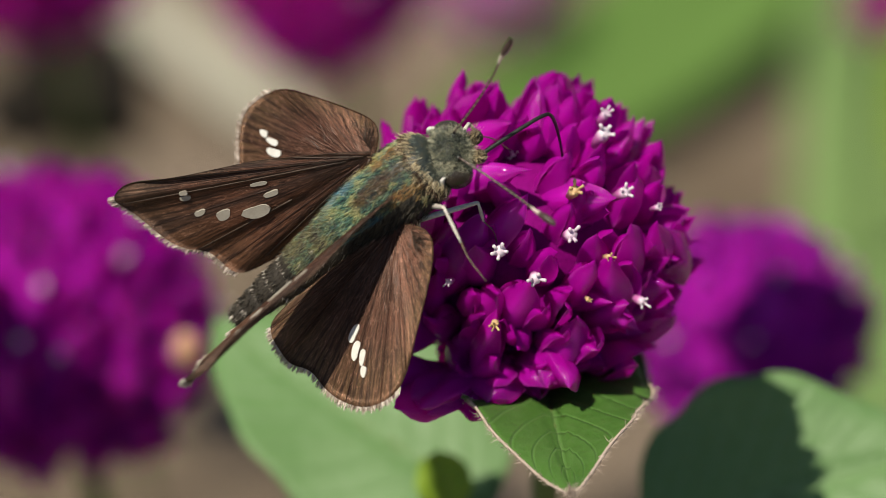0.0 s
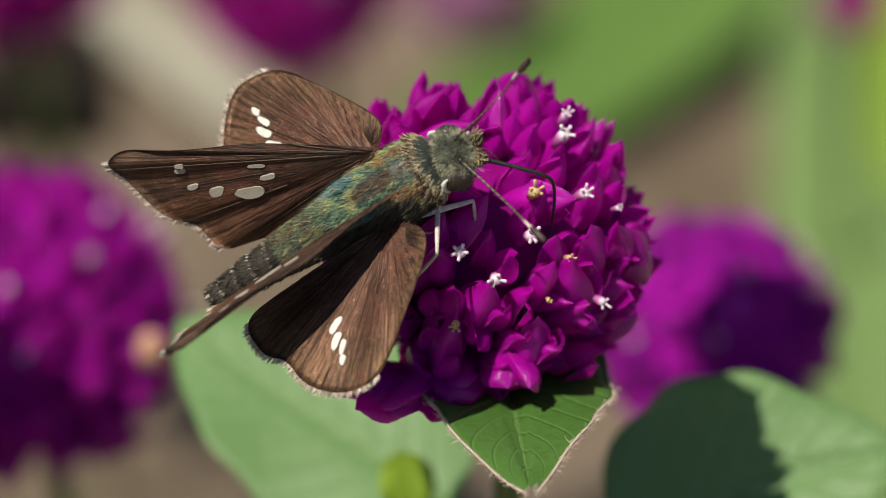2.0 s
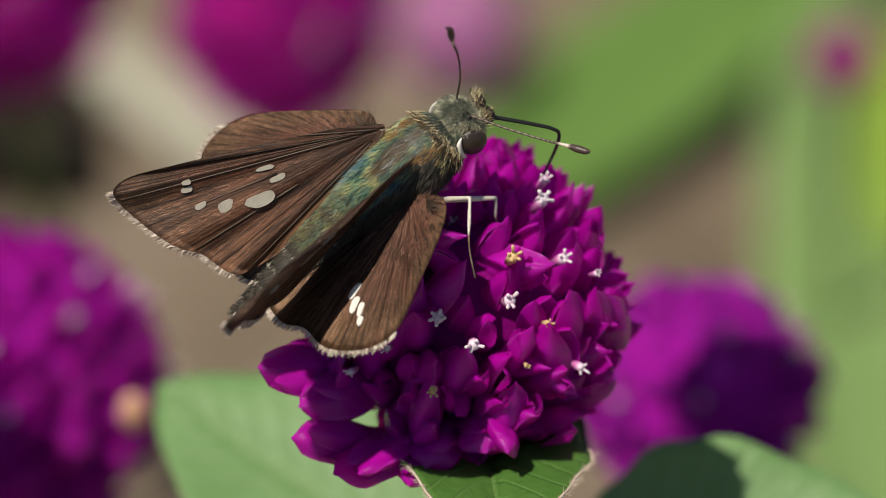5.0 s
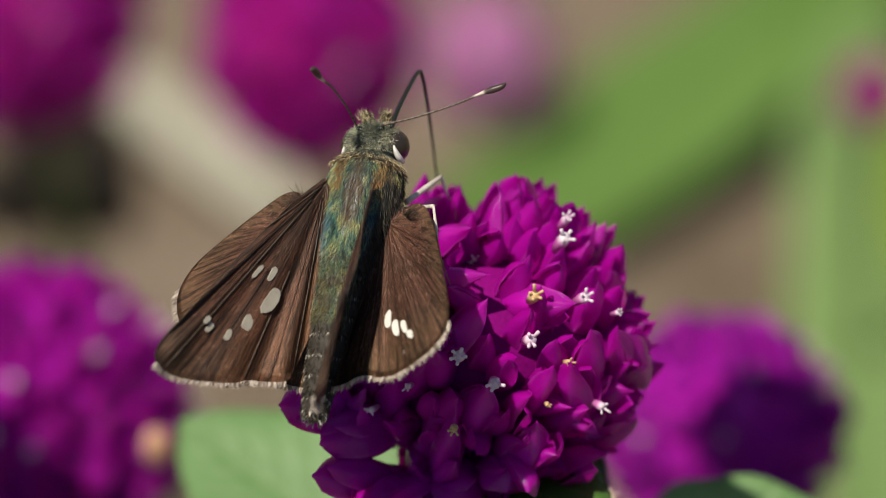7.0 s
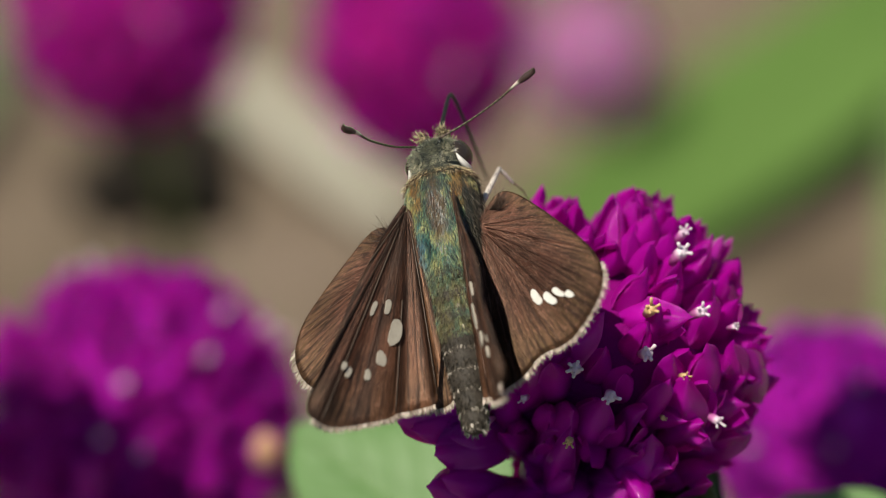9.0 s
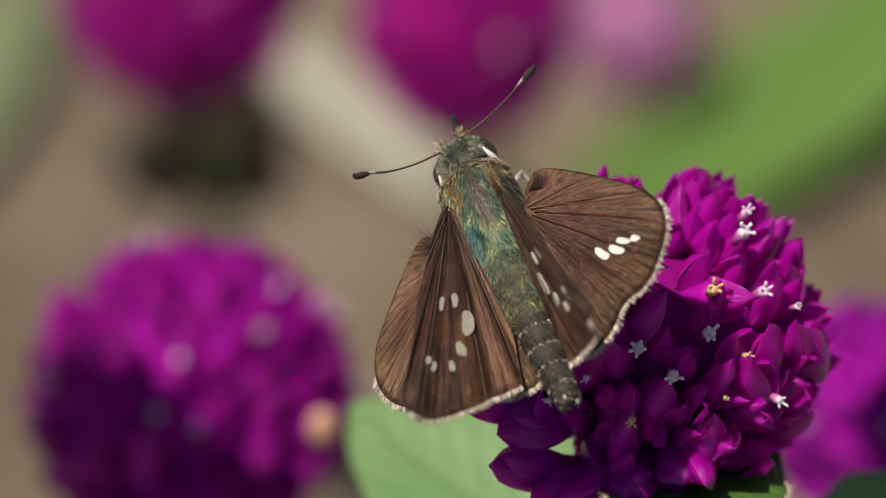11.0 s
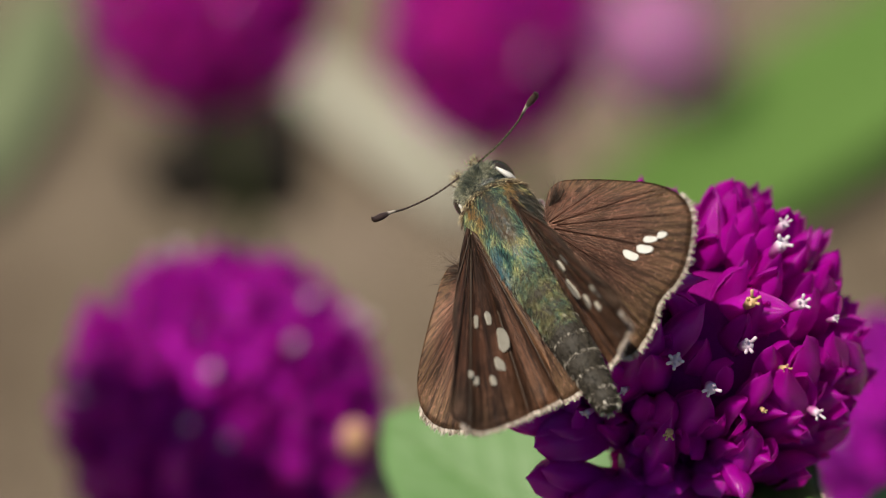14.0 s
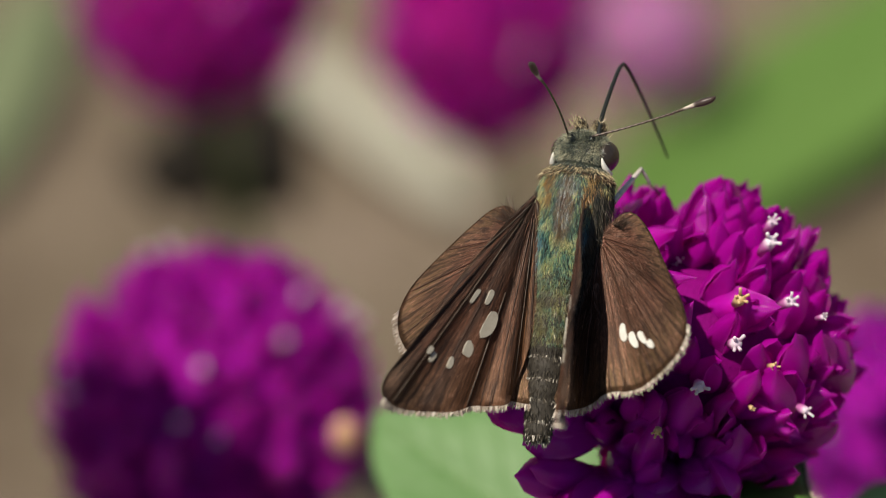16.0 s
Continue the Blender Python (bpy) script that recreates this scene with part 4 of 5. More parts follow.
def trunk(x0, x1, n, rings=0):
    V, U = [], []
    for i in range(n):
        x = x0 + (x1 - x0) * i / (n - 1)
        c, w, h = body_profile(x)
        if rings:
            f = (x - x0) / (x1 - x0) * rings
            k = 1 + 0.07 * math.sin(math.pi * (f % 1.0)) - 0.03
            w, h = w * k, h * k
        for j in range(24):
            a = 2 * math.pi * j / 24
            V.append((x, w * math.cos(a), c + h * math.sin(a)))
            U.append((j / 24, i / (n - 1)))
    F = grid_faces(n, 24, 0, True)
    F.append(tuple(range(23, -1, -1)))
    F.append(tuple(range((n - 1) * 24, n * 24)))
    return V, F, U


def pelt(xs, n, rng, lo, hi, lift, width, rear=1.0, low=-0.5):
    """Hairs laid backwards over the trunk between two places along it."""
    bases, dirs, lens = [], [], []
    for _ in range(n):
        x = rng.uniform(*xs)
        c, w, h = body_profile(x)
        a = rng.uniform(low, math.pi - low)
        nrm = Vector((0, math.cos(a) / w, math.sin(a) / h)).normalized()
        bases.append(Vector((x, w * math.cos(a), c + h * math.sin(a))) - nrm * 0.05)
        dirs.append(nrm * (lift + rng.uniform(-0.1, 0.25)) + Vector((-rear, rng.gauss(0, 0.22), rng.gauss(0, 0.22))))
        lens.append(rng.uniform(lo, hi))
    V, F, U = blades(bases, dirs, lens, width, rng, 0.2)
    return scaled(V), F, U


def butterfly():
    rng = random.Random(77)
    b = tagged(new("butterfly"), "small brown skipper butterfly with white-spotted wings and blue-green hairy back", "butterfly")
    V, F, U = trunk(-4.2, 4.4, 30)
    th = part("thorax", mesh("thorax", scaled(V), F, M_SKIN, True, U), b, "blue-green and bronze hairy thorax")
    X = pelt((-8.6, 3.9), 15000, rng, 0.35, 0.7, 0.10, 0.036, 1.0, 0.68)
    Y = pelt((2.2, 3.9), 2600, rng, 0.35, 0.7, 0.10, 0.036, 1.0, 0.0)
    X = (X[0] + Y[0], X[1] + [tuple(i + len(X[0]) for i in f) for f in Y[1]])
    part("thorax_hair", mesh("thorax_hair", X[0], X[1], M_FUR, True), th, "fine blue-green and golden hairs")
    # grey-brown flanks, coloured extra dark for the shade beside the raised wing
    for low in (-0.9, math.pi - 0.7):
        bases, dirs, lens = [], [], []
        for _ in range(2400):
            x, a = rng.uniform(-6, 4.0), low + rng.uniform(0, 1.6)
            c, w, h = body_profile(x)
            nrm = Vector((0, math.cos(a) / w, math.sin(a) / h)).normalized()
            bases.append(Vector((x, w * math.cos(a), c + h * math.sin(a))))
            dirs.append(nrm * rng.uniform(0.1, 0.5) + Vector((-1, rng.gauss(0, 0.2), rng.gauss(-0.2, 0.2))))
            lens.append(rng.uniform(0.4, 0.8))
        V, F, U = blades(bases, dirs, lens, 0.045, rng, 0.2)
        part("flank_hair", mesh("flank_hair", scaled(V), F, M_ABFUR, True), th, "dark grey-brown hair of the flank, with the wing's shade in its colour")
    for back, front, fur, say in ((3.55, 3.75, M_COLLAR, "straw-gold collar band"), (3.9, 4.05, M_HEADFUR, "grey-olive collar band"), (3.25, 3.4, M_NECK, "rusty brown collar band")):
        X = pelt((back, front), 420, rng, 0.35, 0.75, 0.55, 0.045, 0.6, -0.2)
        part("collar_band", mesh("collar_band", X[0], X[1], fur, True), th, say)
    X = pelt((3.0, 3.9), 500, rng, 0.45, 0.75, 0.55, 0.05, 0.5)
    part("collar_hair", mesh("collar_hair", X[0], X[1], M_COLLAR, True), th, "olive and golden collar hairs")
    V, F, U = trunk(-15.4, -3.6, 64, 8)
    ab = part("abdomen", mesh("abdomen", scaled(V), F, M_ABDOMEN, True, U), b, "dark grey ringed abdomen with a pale tip")
    X = pelt((-15.2, -4.0), 3600, rng, 0.3, 0.6, 0.12, 0.075)
    part("abdomen_hair", mesh("abdomen_hair", X[0], X[1], M_ABFUR, True), ab)
    for k in range(1, 8):
        x = -15.4 + 11.8 * k / 8
        X = pelt((x - 0.16, x + 0.04), 170, rng, 0.2, 0.42, 0.2, 0.06)
        part("pale_ring", mesh("pale_ring", X[0], X[1], M_RING, True), ab, "thin pale ring between two segments")
    X = pelt((-15.4, -14.7), 130, rng, 0.3, 0.55, 0.1, 0.09, 1.0, -3.0)
    part("tail_tuft", mesh("tail_tuft", X[0], X[1], M_RING, True), ab, "short pale tuft at the tip")
    # head
    V, F, U = ellipsoid((-0.1, 0, -0.1), (1.6, 2.1, 1.55))
    hd = part("head", mesh("head", scaled(V), F, M_SKIN, True, U), b, "grey olive hairy head")
    bases, dirs, lens = [], [], []
    while len(bases) < 5200:
        d = Vector((rng.gauss(0, 1), rng.gauss(0, 1), rng.gauss(0, 1))).normalized()
        if abs(d.y) > 0.78 or d.z < -0.6 or d.x < -0.32:
            continue
        bases.append((1.55 * d.x - 0.1, 2.0 * d.y, 1.5 * d.z - 0.1))
        dirs.append(d * 0.8 + Vector((-0.45, rng.gauss(0, 0.3), 0.15 + rng.gauss(0, 0.3))))
        lens.append(rng.uniform(0.28, 0.68))
    V, F, U = blades(bases, dirs, lens, 0.032, rng, 0.25)
    part("head_hair", mesh("head_hair", scaled(V), F, M_HEADFUR, True), hd)
    for s in (1, -1):
        V, F, U = ellipsoid((0.1, s * 1.62, -0.25), (1.05, 0.80, 1.25), 18, 22)
        part("eye", mesh("eye", scaled(V), F, M_EYE, True), hd, "large glossy black eye")
        V, F, U = tube([(0.1 - 1.14 * math.cos(a), s * (1.92 + 0.12 * math.cos(2 * a)), -0.25 + 1.36 * math.sin(a)) for a in np.linspace(-0.45, 1.25, 14)], [0.06, 0.20, 0.24, 0.18, 0.05], 6)
        part("cheek_band", mesh("cheek_band", scaled(V), F, M_WHITE, True), hd, "white band behind the eye")
        V, F, U = tube([(1.2, s * 0.6, -0.8), (2.0, s * 0.7, -0.5), (2.35, s * 0.65, 0.25)], [0.35, 0.5, 0.16], 8, 10)
        palp = part("palp", mesh("palp", scaled(V), F, M_ABFUR, True), hd, "short hairy palp")
        at, way, lens = [], [], []
        for _ in range(260):
            q = rng.random()
            at.append((1.2 + 1.1 * q, s * (0.65 + rng.gauss(0, 0.25)), -0.7 + 0.9 * q + rng.gauss(0, 0.2)))
            way.append((0.7 + rng.gauss(0, 0.3), s * (0.3 + rng.gauss(0, 0.4)), 0.6 + rng.gauss(0, 0.4)))
            lens.append(rng.uniform(0.3, 0.75))
        V, F, U = blades(at, way, lens, 0.05, rng, 0.25)
        part("palp_hair", mesh("palp_hair", scaled(V), F, M_COLLAR, True), palp, "straw and rusty bristly hair")
        V, F, U = ellipsoid((0.95, s * 0.8, 0.98), (0.26, 0.26, 0.24), 8, 10)
        part("antenna_socket", mesh("antenna_socket", scaled(V), F, M_BLACK, True), hd)
    at, way, lens = [], [], []
    for _ in range(240):
        a = rng.uniform(0.1, math.pi - 0.1)
        at.append((0.6 + rng.gauss(0, 0.25), 1.1 * math.cos(a), 1.05 * math.sin(a)))
        way.append((rng.gauss(-0.1, 0.4), 0.5 * math.cos(a) + rng.gauss(0, 0.35), math.sin(a)))
        lens.append(rng.uniform(0.3, 0.6))
    V, F, U = blades(at, way, lens, 0.05, rng, 0.3)
    part("crown_tuft", mesh("crown_tuft", scaled(V), F, M_HEADFUR, True), hd, "ragged grey and straw tuft on the crown")
    # feelers and tongue, each in its own space from its root
    feelers = []
    for s in (1, -1):
        pts = [(0, 0, 0), (2.6, 0, -0.35), (5.4, 0, -0.3), (7.1, 0, 0), (8.1, 0, 0.05), (8.8, 0, 0.1), (9.15, 0, 0.4)]
        V, F, U = tube(pts, [0.085, 0.075, 0.075, 0.11, 0.27, 0.22, 0.05], 8, 44)
        f = part("antenna", mesh("antenna", scaled(V), F, M_ANTENNA, True, U), b, "thin ringed antenna with a dark hooked club")
        feelers.append(f)
    pts = [(-1.8, 0, -0.5), (0, 0, 0), (3.4, 0, 0.25), (5.4, 0, 0.15), (6.1, 0, -0.6), (6.6, 0, -3.0), (7.0, 0, -6.5), (7.2, 0, -9.5)]
    V, F, U = tube(pts, [0.16, 0.16, 0.15, 0.14, 0.13, 0.12, 0.10, 0.07], 8, 56)
    tongue = part("proboscis", mesh("proboscis", scaled(V), F, M_BLACK, True, U), b, "long thin black proboscis bent like a hook")
    # legs, each in its own space from its hip; hip, knee, ankle, toe
    legs = {}
    for s in (1, -1):
        for which, hip, knee, ankle, toe in (("front", (3.8, 1.41, -2.46), (1.37, 2.31, 0.24), (0.91, 3.26, -1.09), (0.95, 5.29, -3.67)),
                                           ("middle", (0.11, 2.79, -0.05), (1.71, 2.47, -0.93), (0.16, 3.71, -2.72), (-1.11, 5.48, -5.14)),
                                           ("hind", (-0.4, 1.4, -1.8), (-2.1, 2.0, -1.6), (-3.8, 3.2, -3.4), (-5.2, 3.8, -5.8))):
            f = lambda p: (p[0], s * p[1], p[2])
            V, F, U = tube([f([q * -0.7 for q in knee]), (0, 0, 0), f([q * 0.5 for q in knee]), f(knee)], [0.22, 0.20, 0.18, 0.13], 8, 12)
            leg = part("leg", mesh("thigh", scaled(V), F, M_LEG, True), b, "thin pale scaly leg", Matrix.Translation(Vector(f(hip)) * MM) @ Matrix.Rotation(radians(-50 * s), 4, "X"))
            V, F, U = tube([f(knee), f([0.45 * p + 0.55 * q for p, q in zip(knee, ankle)]), f(ankle)], [0.09, 0.14, 0.07], 8, 8)
            part("shin", mesh("shin", scaled(V), F, M_LEG, True), leg)
            V, F, U = tube([f(ankle), f([0.5 * (p + q) + e for p, q, e in zip(ankle, toe, (0.1, 0.1, 0.25))]), f(toe)], [0.055, 0.045, 0.03], 6, 10)
            part("foot", mesh("foot", scaled(V), F, M_FOOT, True), leg, "thin brown jointed foot")
            bases = [Vector(f(knee)).lerp(Vector(f(ankle)), rng.random()) for _ in range(16)]
            X = blades(bases, [Vector((rng.gauss(0, 1), rng.gauss(0, 1), -0.6)) for _ in bases], [0.4] * 16, 0.05, rng)
            part("leg_spines", mesh("leg_spines", scaled(X[0]), X[1], M_BRISTLE), leg)
            legs[which, s] = leg
    wings = {}
    for s, k in ((1, "L"), (-1, "R")):
        wings[k + "H"] = wing(b, s, HIND, HIND_SPOTS, M_HINDWING, "hindwing", 0.33, 0.80, 5, "coppery brown hindwing with a row of four white spots")
        wings[k + "F"] = wing(b, s, FORE, FORE_SPOTS, M_FOREWING, "forewing", 0.36, 0.72, 6, "dark brown forewing with an arc of translucent white spots")
        bases, dirs, lens = [], [], []
        for _ in range(56):
            q = rng.uniform(0, 1)
            bases.append((1.3 + 0.3 * q, s * (0.5 + 1.0 * q), 0.2))
            dirs.append((1, s * rng.uniform(-0.4, 1.3), 0.4 + rng.uniform(-0.3, 0.7)))
            lens.append(rng.uniform(1.0, 2.7))
        V, F, U = blades(bases, dirs, lens, 0.034, rng, 0.3)
        part("wing_bristles", mesh("wing_bristles", scaled(V), F, M_BRISTLE), wings[k + "H"], "dark bristles at the wing root")
    return b, hd, feelers, tongue, wings, legs


moth, head_part, feeler_parts, tongue_part, wing_parts, leg_parts = butterfly()


# ---------------------------------------------------------------- movement
FORE_ROOT, HIND_ROOT = (1.06, 1.77, 3.18), (-0.72, 2.33, 0.92)


def wing_pose(kind, side, sweep, lift, twist):
    x, y, z = FORE_ROOT if kind == "F" else HIND_ROOT
    return (Matrix.Translation((x * MM, side * y * MM, z * MM)) @ Matrix.Rotation(radians(side * lift), 4, "X")
            @ Matrix.Rotation(radians(twist), 4, "Y") @ Matrix.Rotation(radians(side * sweep), 4, "Z"))


def head_pose(yaw, pitch, roll):
    """The head turned about its neck."""
    return (Matrix.Translation((3.9 * MM, 0, 0.5 * MM)) @ Matrix.Rotation(radians(yaw), 4, "Z") @ Matrix.Rotation(radians(pitch), 4, "Y")
            @ Matrix.Rotation(radians(roll), 4, "X") @ Matrix.Translation((1.1 * MM, 0, -0.1 * MM)))


def aimed(root, way):
    """A feeler from its root along way, its hook upwards."""
    x = Vector(way).normalized()
    y = Vector((0, 0, 1)).cross(x).normalized()
    m = Matrix((x, y, x.cross(y))).transposed().to_4x4()
    m.translation = Vector(root) * MM
    return m


def tongue_pose(root, yaw, pitch, roll):
    return (Matrix.Translation(Vector(root) * MM) @ Matrix.Rotation(radians(yaw), 4, "Z") @ Matrix.Rotation(radians(pitch), 4, "Y")
            @ Matrix.Rotation(radians(roll), 4, "X"))


def motions():
    walk(moth, [
        (0.0, pose(-0.00841, -0.00893, 0.01204, 27.7, -44.7, 5.4)),
        (0.5, pose(-0.00753, -0.00843, 0.01216, 25.8, -42.6, 7.3)),
        (1.0, pose(-0.00599, -0.00837, 0.01220, 28.2, -37.7, 5.6)),
        (1.5, pose(-0.00574, -0.00863, 0.01228, 28.0, -36.2, 5.2)),
        (2.0, pose(-0.00601, -0.00843, 0.01179, 27.6, -36.5, 4.4)),
        (2.5, pose(-0.00607, -0.00801, 0.01146, 27.3, -35.0, 3.2)),
        (3.0, pose(-0.00637, -0.00653, 0.01235, 6.7, -31.0, 16.3)),
        (3.5, pose(-0.00650, -0.00393, 0.01451, 13.0, -39.9, 21.9)),
        (4.0, pose(-0.00524, -0.00338, 0.01444, 10.7, -40.9, 25.4)),
        (4.2, pose(-0.00355, -0.00292, 0.01461, 8.3, -34.0, 23.7)),
        (6.3, pose(-0.00686, -0.00302, 0.01479, -2.2, -31.9, 63.8)),
        (6.5, pose(-0.00792, -0.00333, 0.01454, -9.7, -31.7, 72.1)),
        (7.0, pose(-0.00820, -0.00312, 0.01453, -13.0, -29.7, 77.8)),
        (7.5, pose(-0.00919, -0.00334, 0.01451, -19.1, -28.1, 86.9)),
        (8.0, pose(-0.00942, -0.00331, 0.01444, -19.8, -28.8, 90.3)),
        (8.5, pose(-0.01005, -0.00342, 0.01424, -23.6, -26.5, 96.3)),
        (9.0, pose(-0.01026, -0.00326, 0.01437, -27.9, -25.9, 100.6)),
        (9.5, pose(-0.01101, -0.00338, 0.01425, -26.8, -23.6, 106.4)),
        (10.0, pose(-0.01161, -0.00392, 0.01352, -31.1, -18.0, 111.9)),
        (10.2, pose(-0.01164, -0.00389, 0.01353, -31.6, -19.1, 113.5)),
        (12.3, pose(-0.01188, -0.00394, 0.01361, -29.1, -14.4, 113.2)),
        (12.5, pose(-0.01204, -0.00389, 0.01342, -31.4, -14.7, 114.3)),
        (13.0, pose(-0.01226, -0.00389, 0.01354, -33.2, -15.8, 115.4)),
        (13.5, pose(-0.01246, -0.00408, 0.01303, -32.8, -12.6, 117.6)),
        (14.0, pose(-0.01255, -0.00411, 0.01310, -35.5, -13.6, 118.1)),
        (14.5, pose(-0.01244, -0.00420, 0.01270, -35.5, -10.5, 117.1)),
        (15.0, pose(-0.01268, -0.00425, 0.01278, -34.4, -12.4, 119.5)),
        (15.5, pose(-0.01131, -0.00412, 0.01282, -33.1, -29.8, 112.8)),
        (16.0, pose(-0.00790, -0.00332, 0.01388, -14.5, -38.7, 81.0)),
    ])
    walk(wing_parts["LF"], [
        (0.0, wing_pose("F", 1, 58.5, 47.0, -8.2)),
        (0.5, wing_pose("F", 1, 58.6, 46.2, -9.2)),
        (1.0, wing_pose("F", 1, 59.9, 48.5, -11.2)),
        (1.5, wing_pose("F", 1, 59.6, 47.9, -10.6)),
        (2.0, wing_pose("F", 1, 59.6, 50.1, -11.0)),
        (2.5, wing_pose("F", 1, 59.9, 49.7, -9.0)),
        (3.0, wing_pose("F", 1, 63.7, 48.2, -7.7)),
        (3.5, wing_pose("F", 1, 61.4, 46.8, -9.3)),
        (4.0, wing_pose("F", 1, 59.1, 45.9, -9.6)),
        (4.2, wing_pose("F", 1, 59.1, 42.2, -9.5)),
        (6.3, wing_pose("F", 1, 54.0, 55.3, 0.0)),
        (6.5, wing_pose("F", 1, 55.1, 54.1, 0.1)),
        (7.0, wing_pose("F", 1, 56.8, 53.5, -2.2)),
        (7.5, wing_pose("F", 1, 56.7, 53.4, -2.6)),
        (8.0, wing_pose("F", 1, 56.8, 52.7, -3.4)),
        (8.5, wing_pose("F", 1, 56.6, 54.3, -3.3)),
        (9.0, wing_pose("F", 1, 55.9, 56.0, -2.6)),
        (9.5, wing_pose("F", 1, 56.8, 56.6, -4.2)),
        (10.0, wing_pose("F", 1, 56.8, 53.3, -3.9)),
        (10.2, wing_pose("F", 1, 56.4, 53.7, -3.5)),
        (12.3, wing_pose("F", 1, 55.2, 55.7, -5.4)),
        (12.5, wing_pose("F", 1, 56.0, 62.9, -4.2)),
        (13.0, wing_pose("F", 1, 56.2, 64.2, -3.9)),
        (13.5, wing_pose("F", 1, 57.3, 61.5, -5.0)),
        (14.0, wing_pose("F", 1, 56.8, 62.7, -4.7)),
        (14.5, wing_pose("F", 1, 56.5, 61.1, -4.4)),
        (15.0, wing_pose("F", 1, 57.5, 60.1, -5.3)),
        (15.5, wing_pose("F", 1, 54.4, 61.2, -0.6)),
        (16.0, wing_pose("F", 1, 54.3, 57.4, 1.1)),
    ])
    walk(wing_parts["RF"], [
        (0.0, wing_pose("F", -1, 46.1, 57.3, -0.9)),
        (0.5, wing_pose("F", -1, 51.3, 57.7, -1.1)),
        (1.0, wing_pose("F", -1, 51.7, 57.3, -0.1)),
        (1.5, wing_pose("F", -1, 48.6, 55.0, 0.5)),
        (2.0, wing_pose("F", -1, 48.9, 58.3, -1.0)),
        (2.5, wing_pose("F", -1, 47.6, 58.4, -2.9)),
        (3.0, wing_pose("F", -1, 57.0, 55.0, -4.5)),
        (3.5, wing_pose("F", -1, 53.5, 60.5, -5.0)),
        (4.0, wing_pose("F", -1, 50.8, 58.4, -3.6)),
        (4.2, wing_pose("F", -1, 50.2, 56.5, -5.0)),
        (6.3, wing_pose("F", -1, 63.3, 66.5, 2.4)),
        (6.5, wing_pose("F", -1, 59.6, 65.4, -0.6)),
        (7.0, wing_pose("F", -1, 65.6, 65.9, 1.6)),
        (7.5, wing_pose("F", -1, 64.2, 65.0, 0.2)),
        (8.0, wing_pose("F", -1, 60.5, 64.7, 0.2)),
        (8.5, wing_pose("F", -1, 60.8, 64.0, -0.4)),
        (9.0, wing_pose("F", -1, 62.7, 62.8, -2.0)),
        (9.5, wing_pose("F", -1, 63.8, 64.8, -1.0)),
        (10.0, wing_pose("F", -1, 61.7, 65.0, -0.7)),
        (10.2, wing_pose("F", -1, 60.7, 65.5, -0.4)),
        (12.3, wing_pose("F", -1, 58.8, 65.3, -2.3)),
        (12.5, wing_pose("F", -1, 59.0, 65.7, -2.6)),
        (13.0, wing_pose("F", -1, 58.1, 65.3, -2.9)),
        (13.5, wing_pose("F", -1, 58.8, 67.6, -2.3)),
        (14.0, wing_pose("F", -1, 58.0, 65.0, -2.5)),
        (14.5, wing_pose("F", -1, 59.5, 65.1, -2.3)),
        (15.0, wing_pose("F", -1, 58.4, 67.1, -1.3)),
        (15.5, wing_pose("F", -1, 60.6, 71.8, -0.1)),
        (16.0, wing_pose("F", -1, 53.8, 67.0, -2.0)),
    ])
    walk(wing_parts["LH"], [
        (0.0, wing_pose("H", 1, 27.0, -0.4, -5.8)),
        (0.5, wing_pose("H", 1, 26.5, -1.1, -3.3)),
        (1.0, wing_pose("H", 1, 26.6, 2.5, -3.6)),
        (1.5, wing_pose("H", 1, 26.2, 1.8, -3.0)),
        (2.0, wing_pose("H", 1, 25.4, 1.6, -2.1)),
        (2.5, wing_pose("H", 1, 26.1, 3.0, -2.5)),
        (3.0, wing_pose("H", 1, 30.5, 19.5, -2.5)),
        (3.5, wing_pose("H", 1, 35.5, 8.5, -5.5)),
        (4.0, wing_pose("H", 1, 33.6, 11.8, -2.2)),
        (4.2, wing_pose("H", 1, 33.2, 11.0, -2.2)),
        (6.3, wing_pose("H", 1, 42.9, 16.7, 0.8)),
        (6.5, wing_pose("H", 1, 40.4, 17.5, 0.9)),
        (7.0, wing_pose("H", 1, 42.6, 21.0, 0.9)),
        (7.5, wing_pose("H", 1, 40.5, 21.5, 0.9)),
        (8.0, wing_pose("H", 1, 40.0, 20.8, 0.8)),
        (8.5, wing_pose("H", 1, 39.0, 20.0, 0.9)),
        (9.0, wing_pose("H", 1, 38.0, 19.0, 1.2)),
        (9.5, wing_pose("H", 1, 38.1, 15.8, 1.1)),
        (10.0, wing_pose("H", 1, 37.1, 13.3, 0.6)),
        (10.2, wing_pose("H", 1, 37.0, 12.6, 0.4)),
        (12.3, wing_pose("H", 1, 43.4, 5.2, 0.9)),
        (12.5, wing_pose("H", 1, 43.0, 7.9, 1.4)),
        (13.0, wing_pose("H", 1, 40.6, 8.6, 1.6)),
        (13.5, wing_pose("H", 1, 40.2, 9.2, 1.8)),
        (14.0, wing_pose("H", 1, 41.4, 11.0, 2.2)),
        (14.5, wing_pose("H", 1, 44.4, 15.7, 1.6)),
        (15.0, wing_pose("H", 1, 39.5, 18.2, 2.1)),
        (15.5, wing_pose("H", 1, 39.1, 27.8, 3.0)),
        (16.0, wing_pose("H", 1, 43.8, 26.8, 8.0)),
    ])
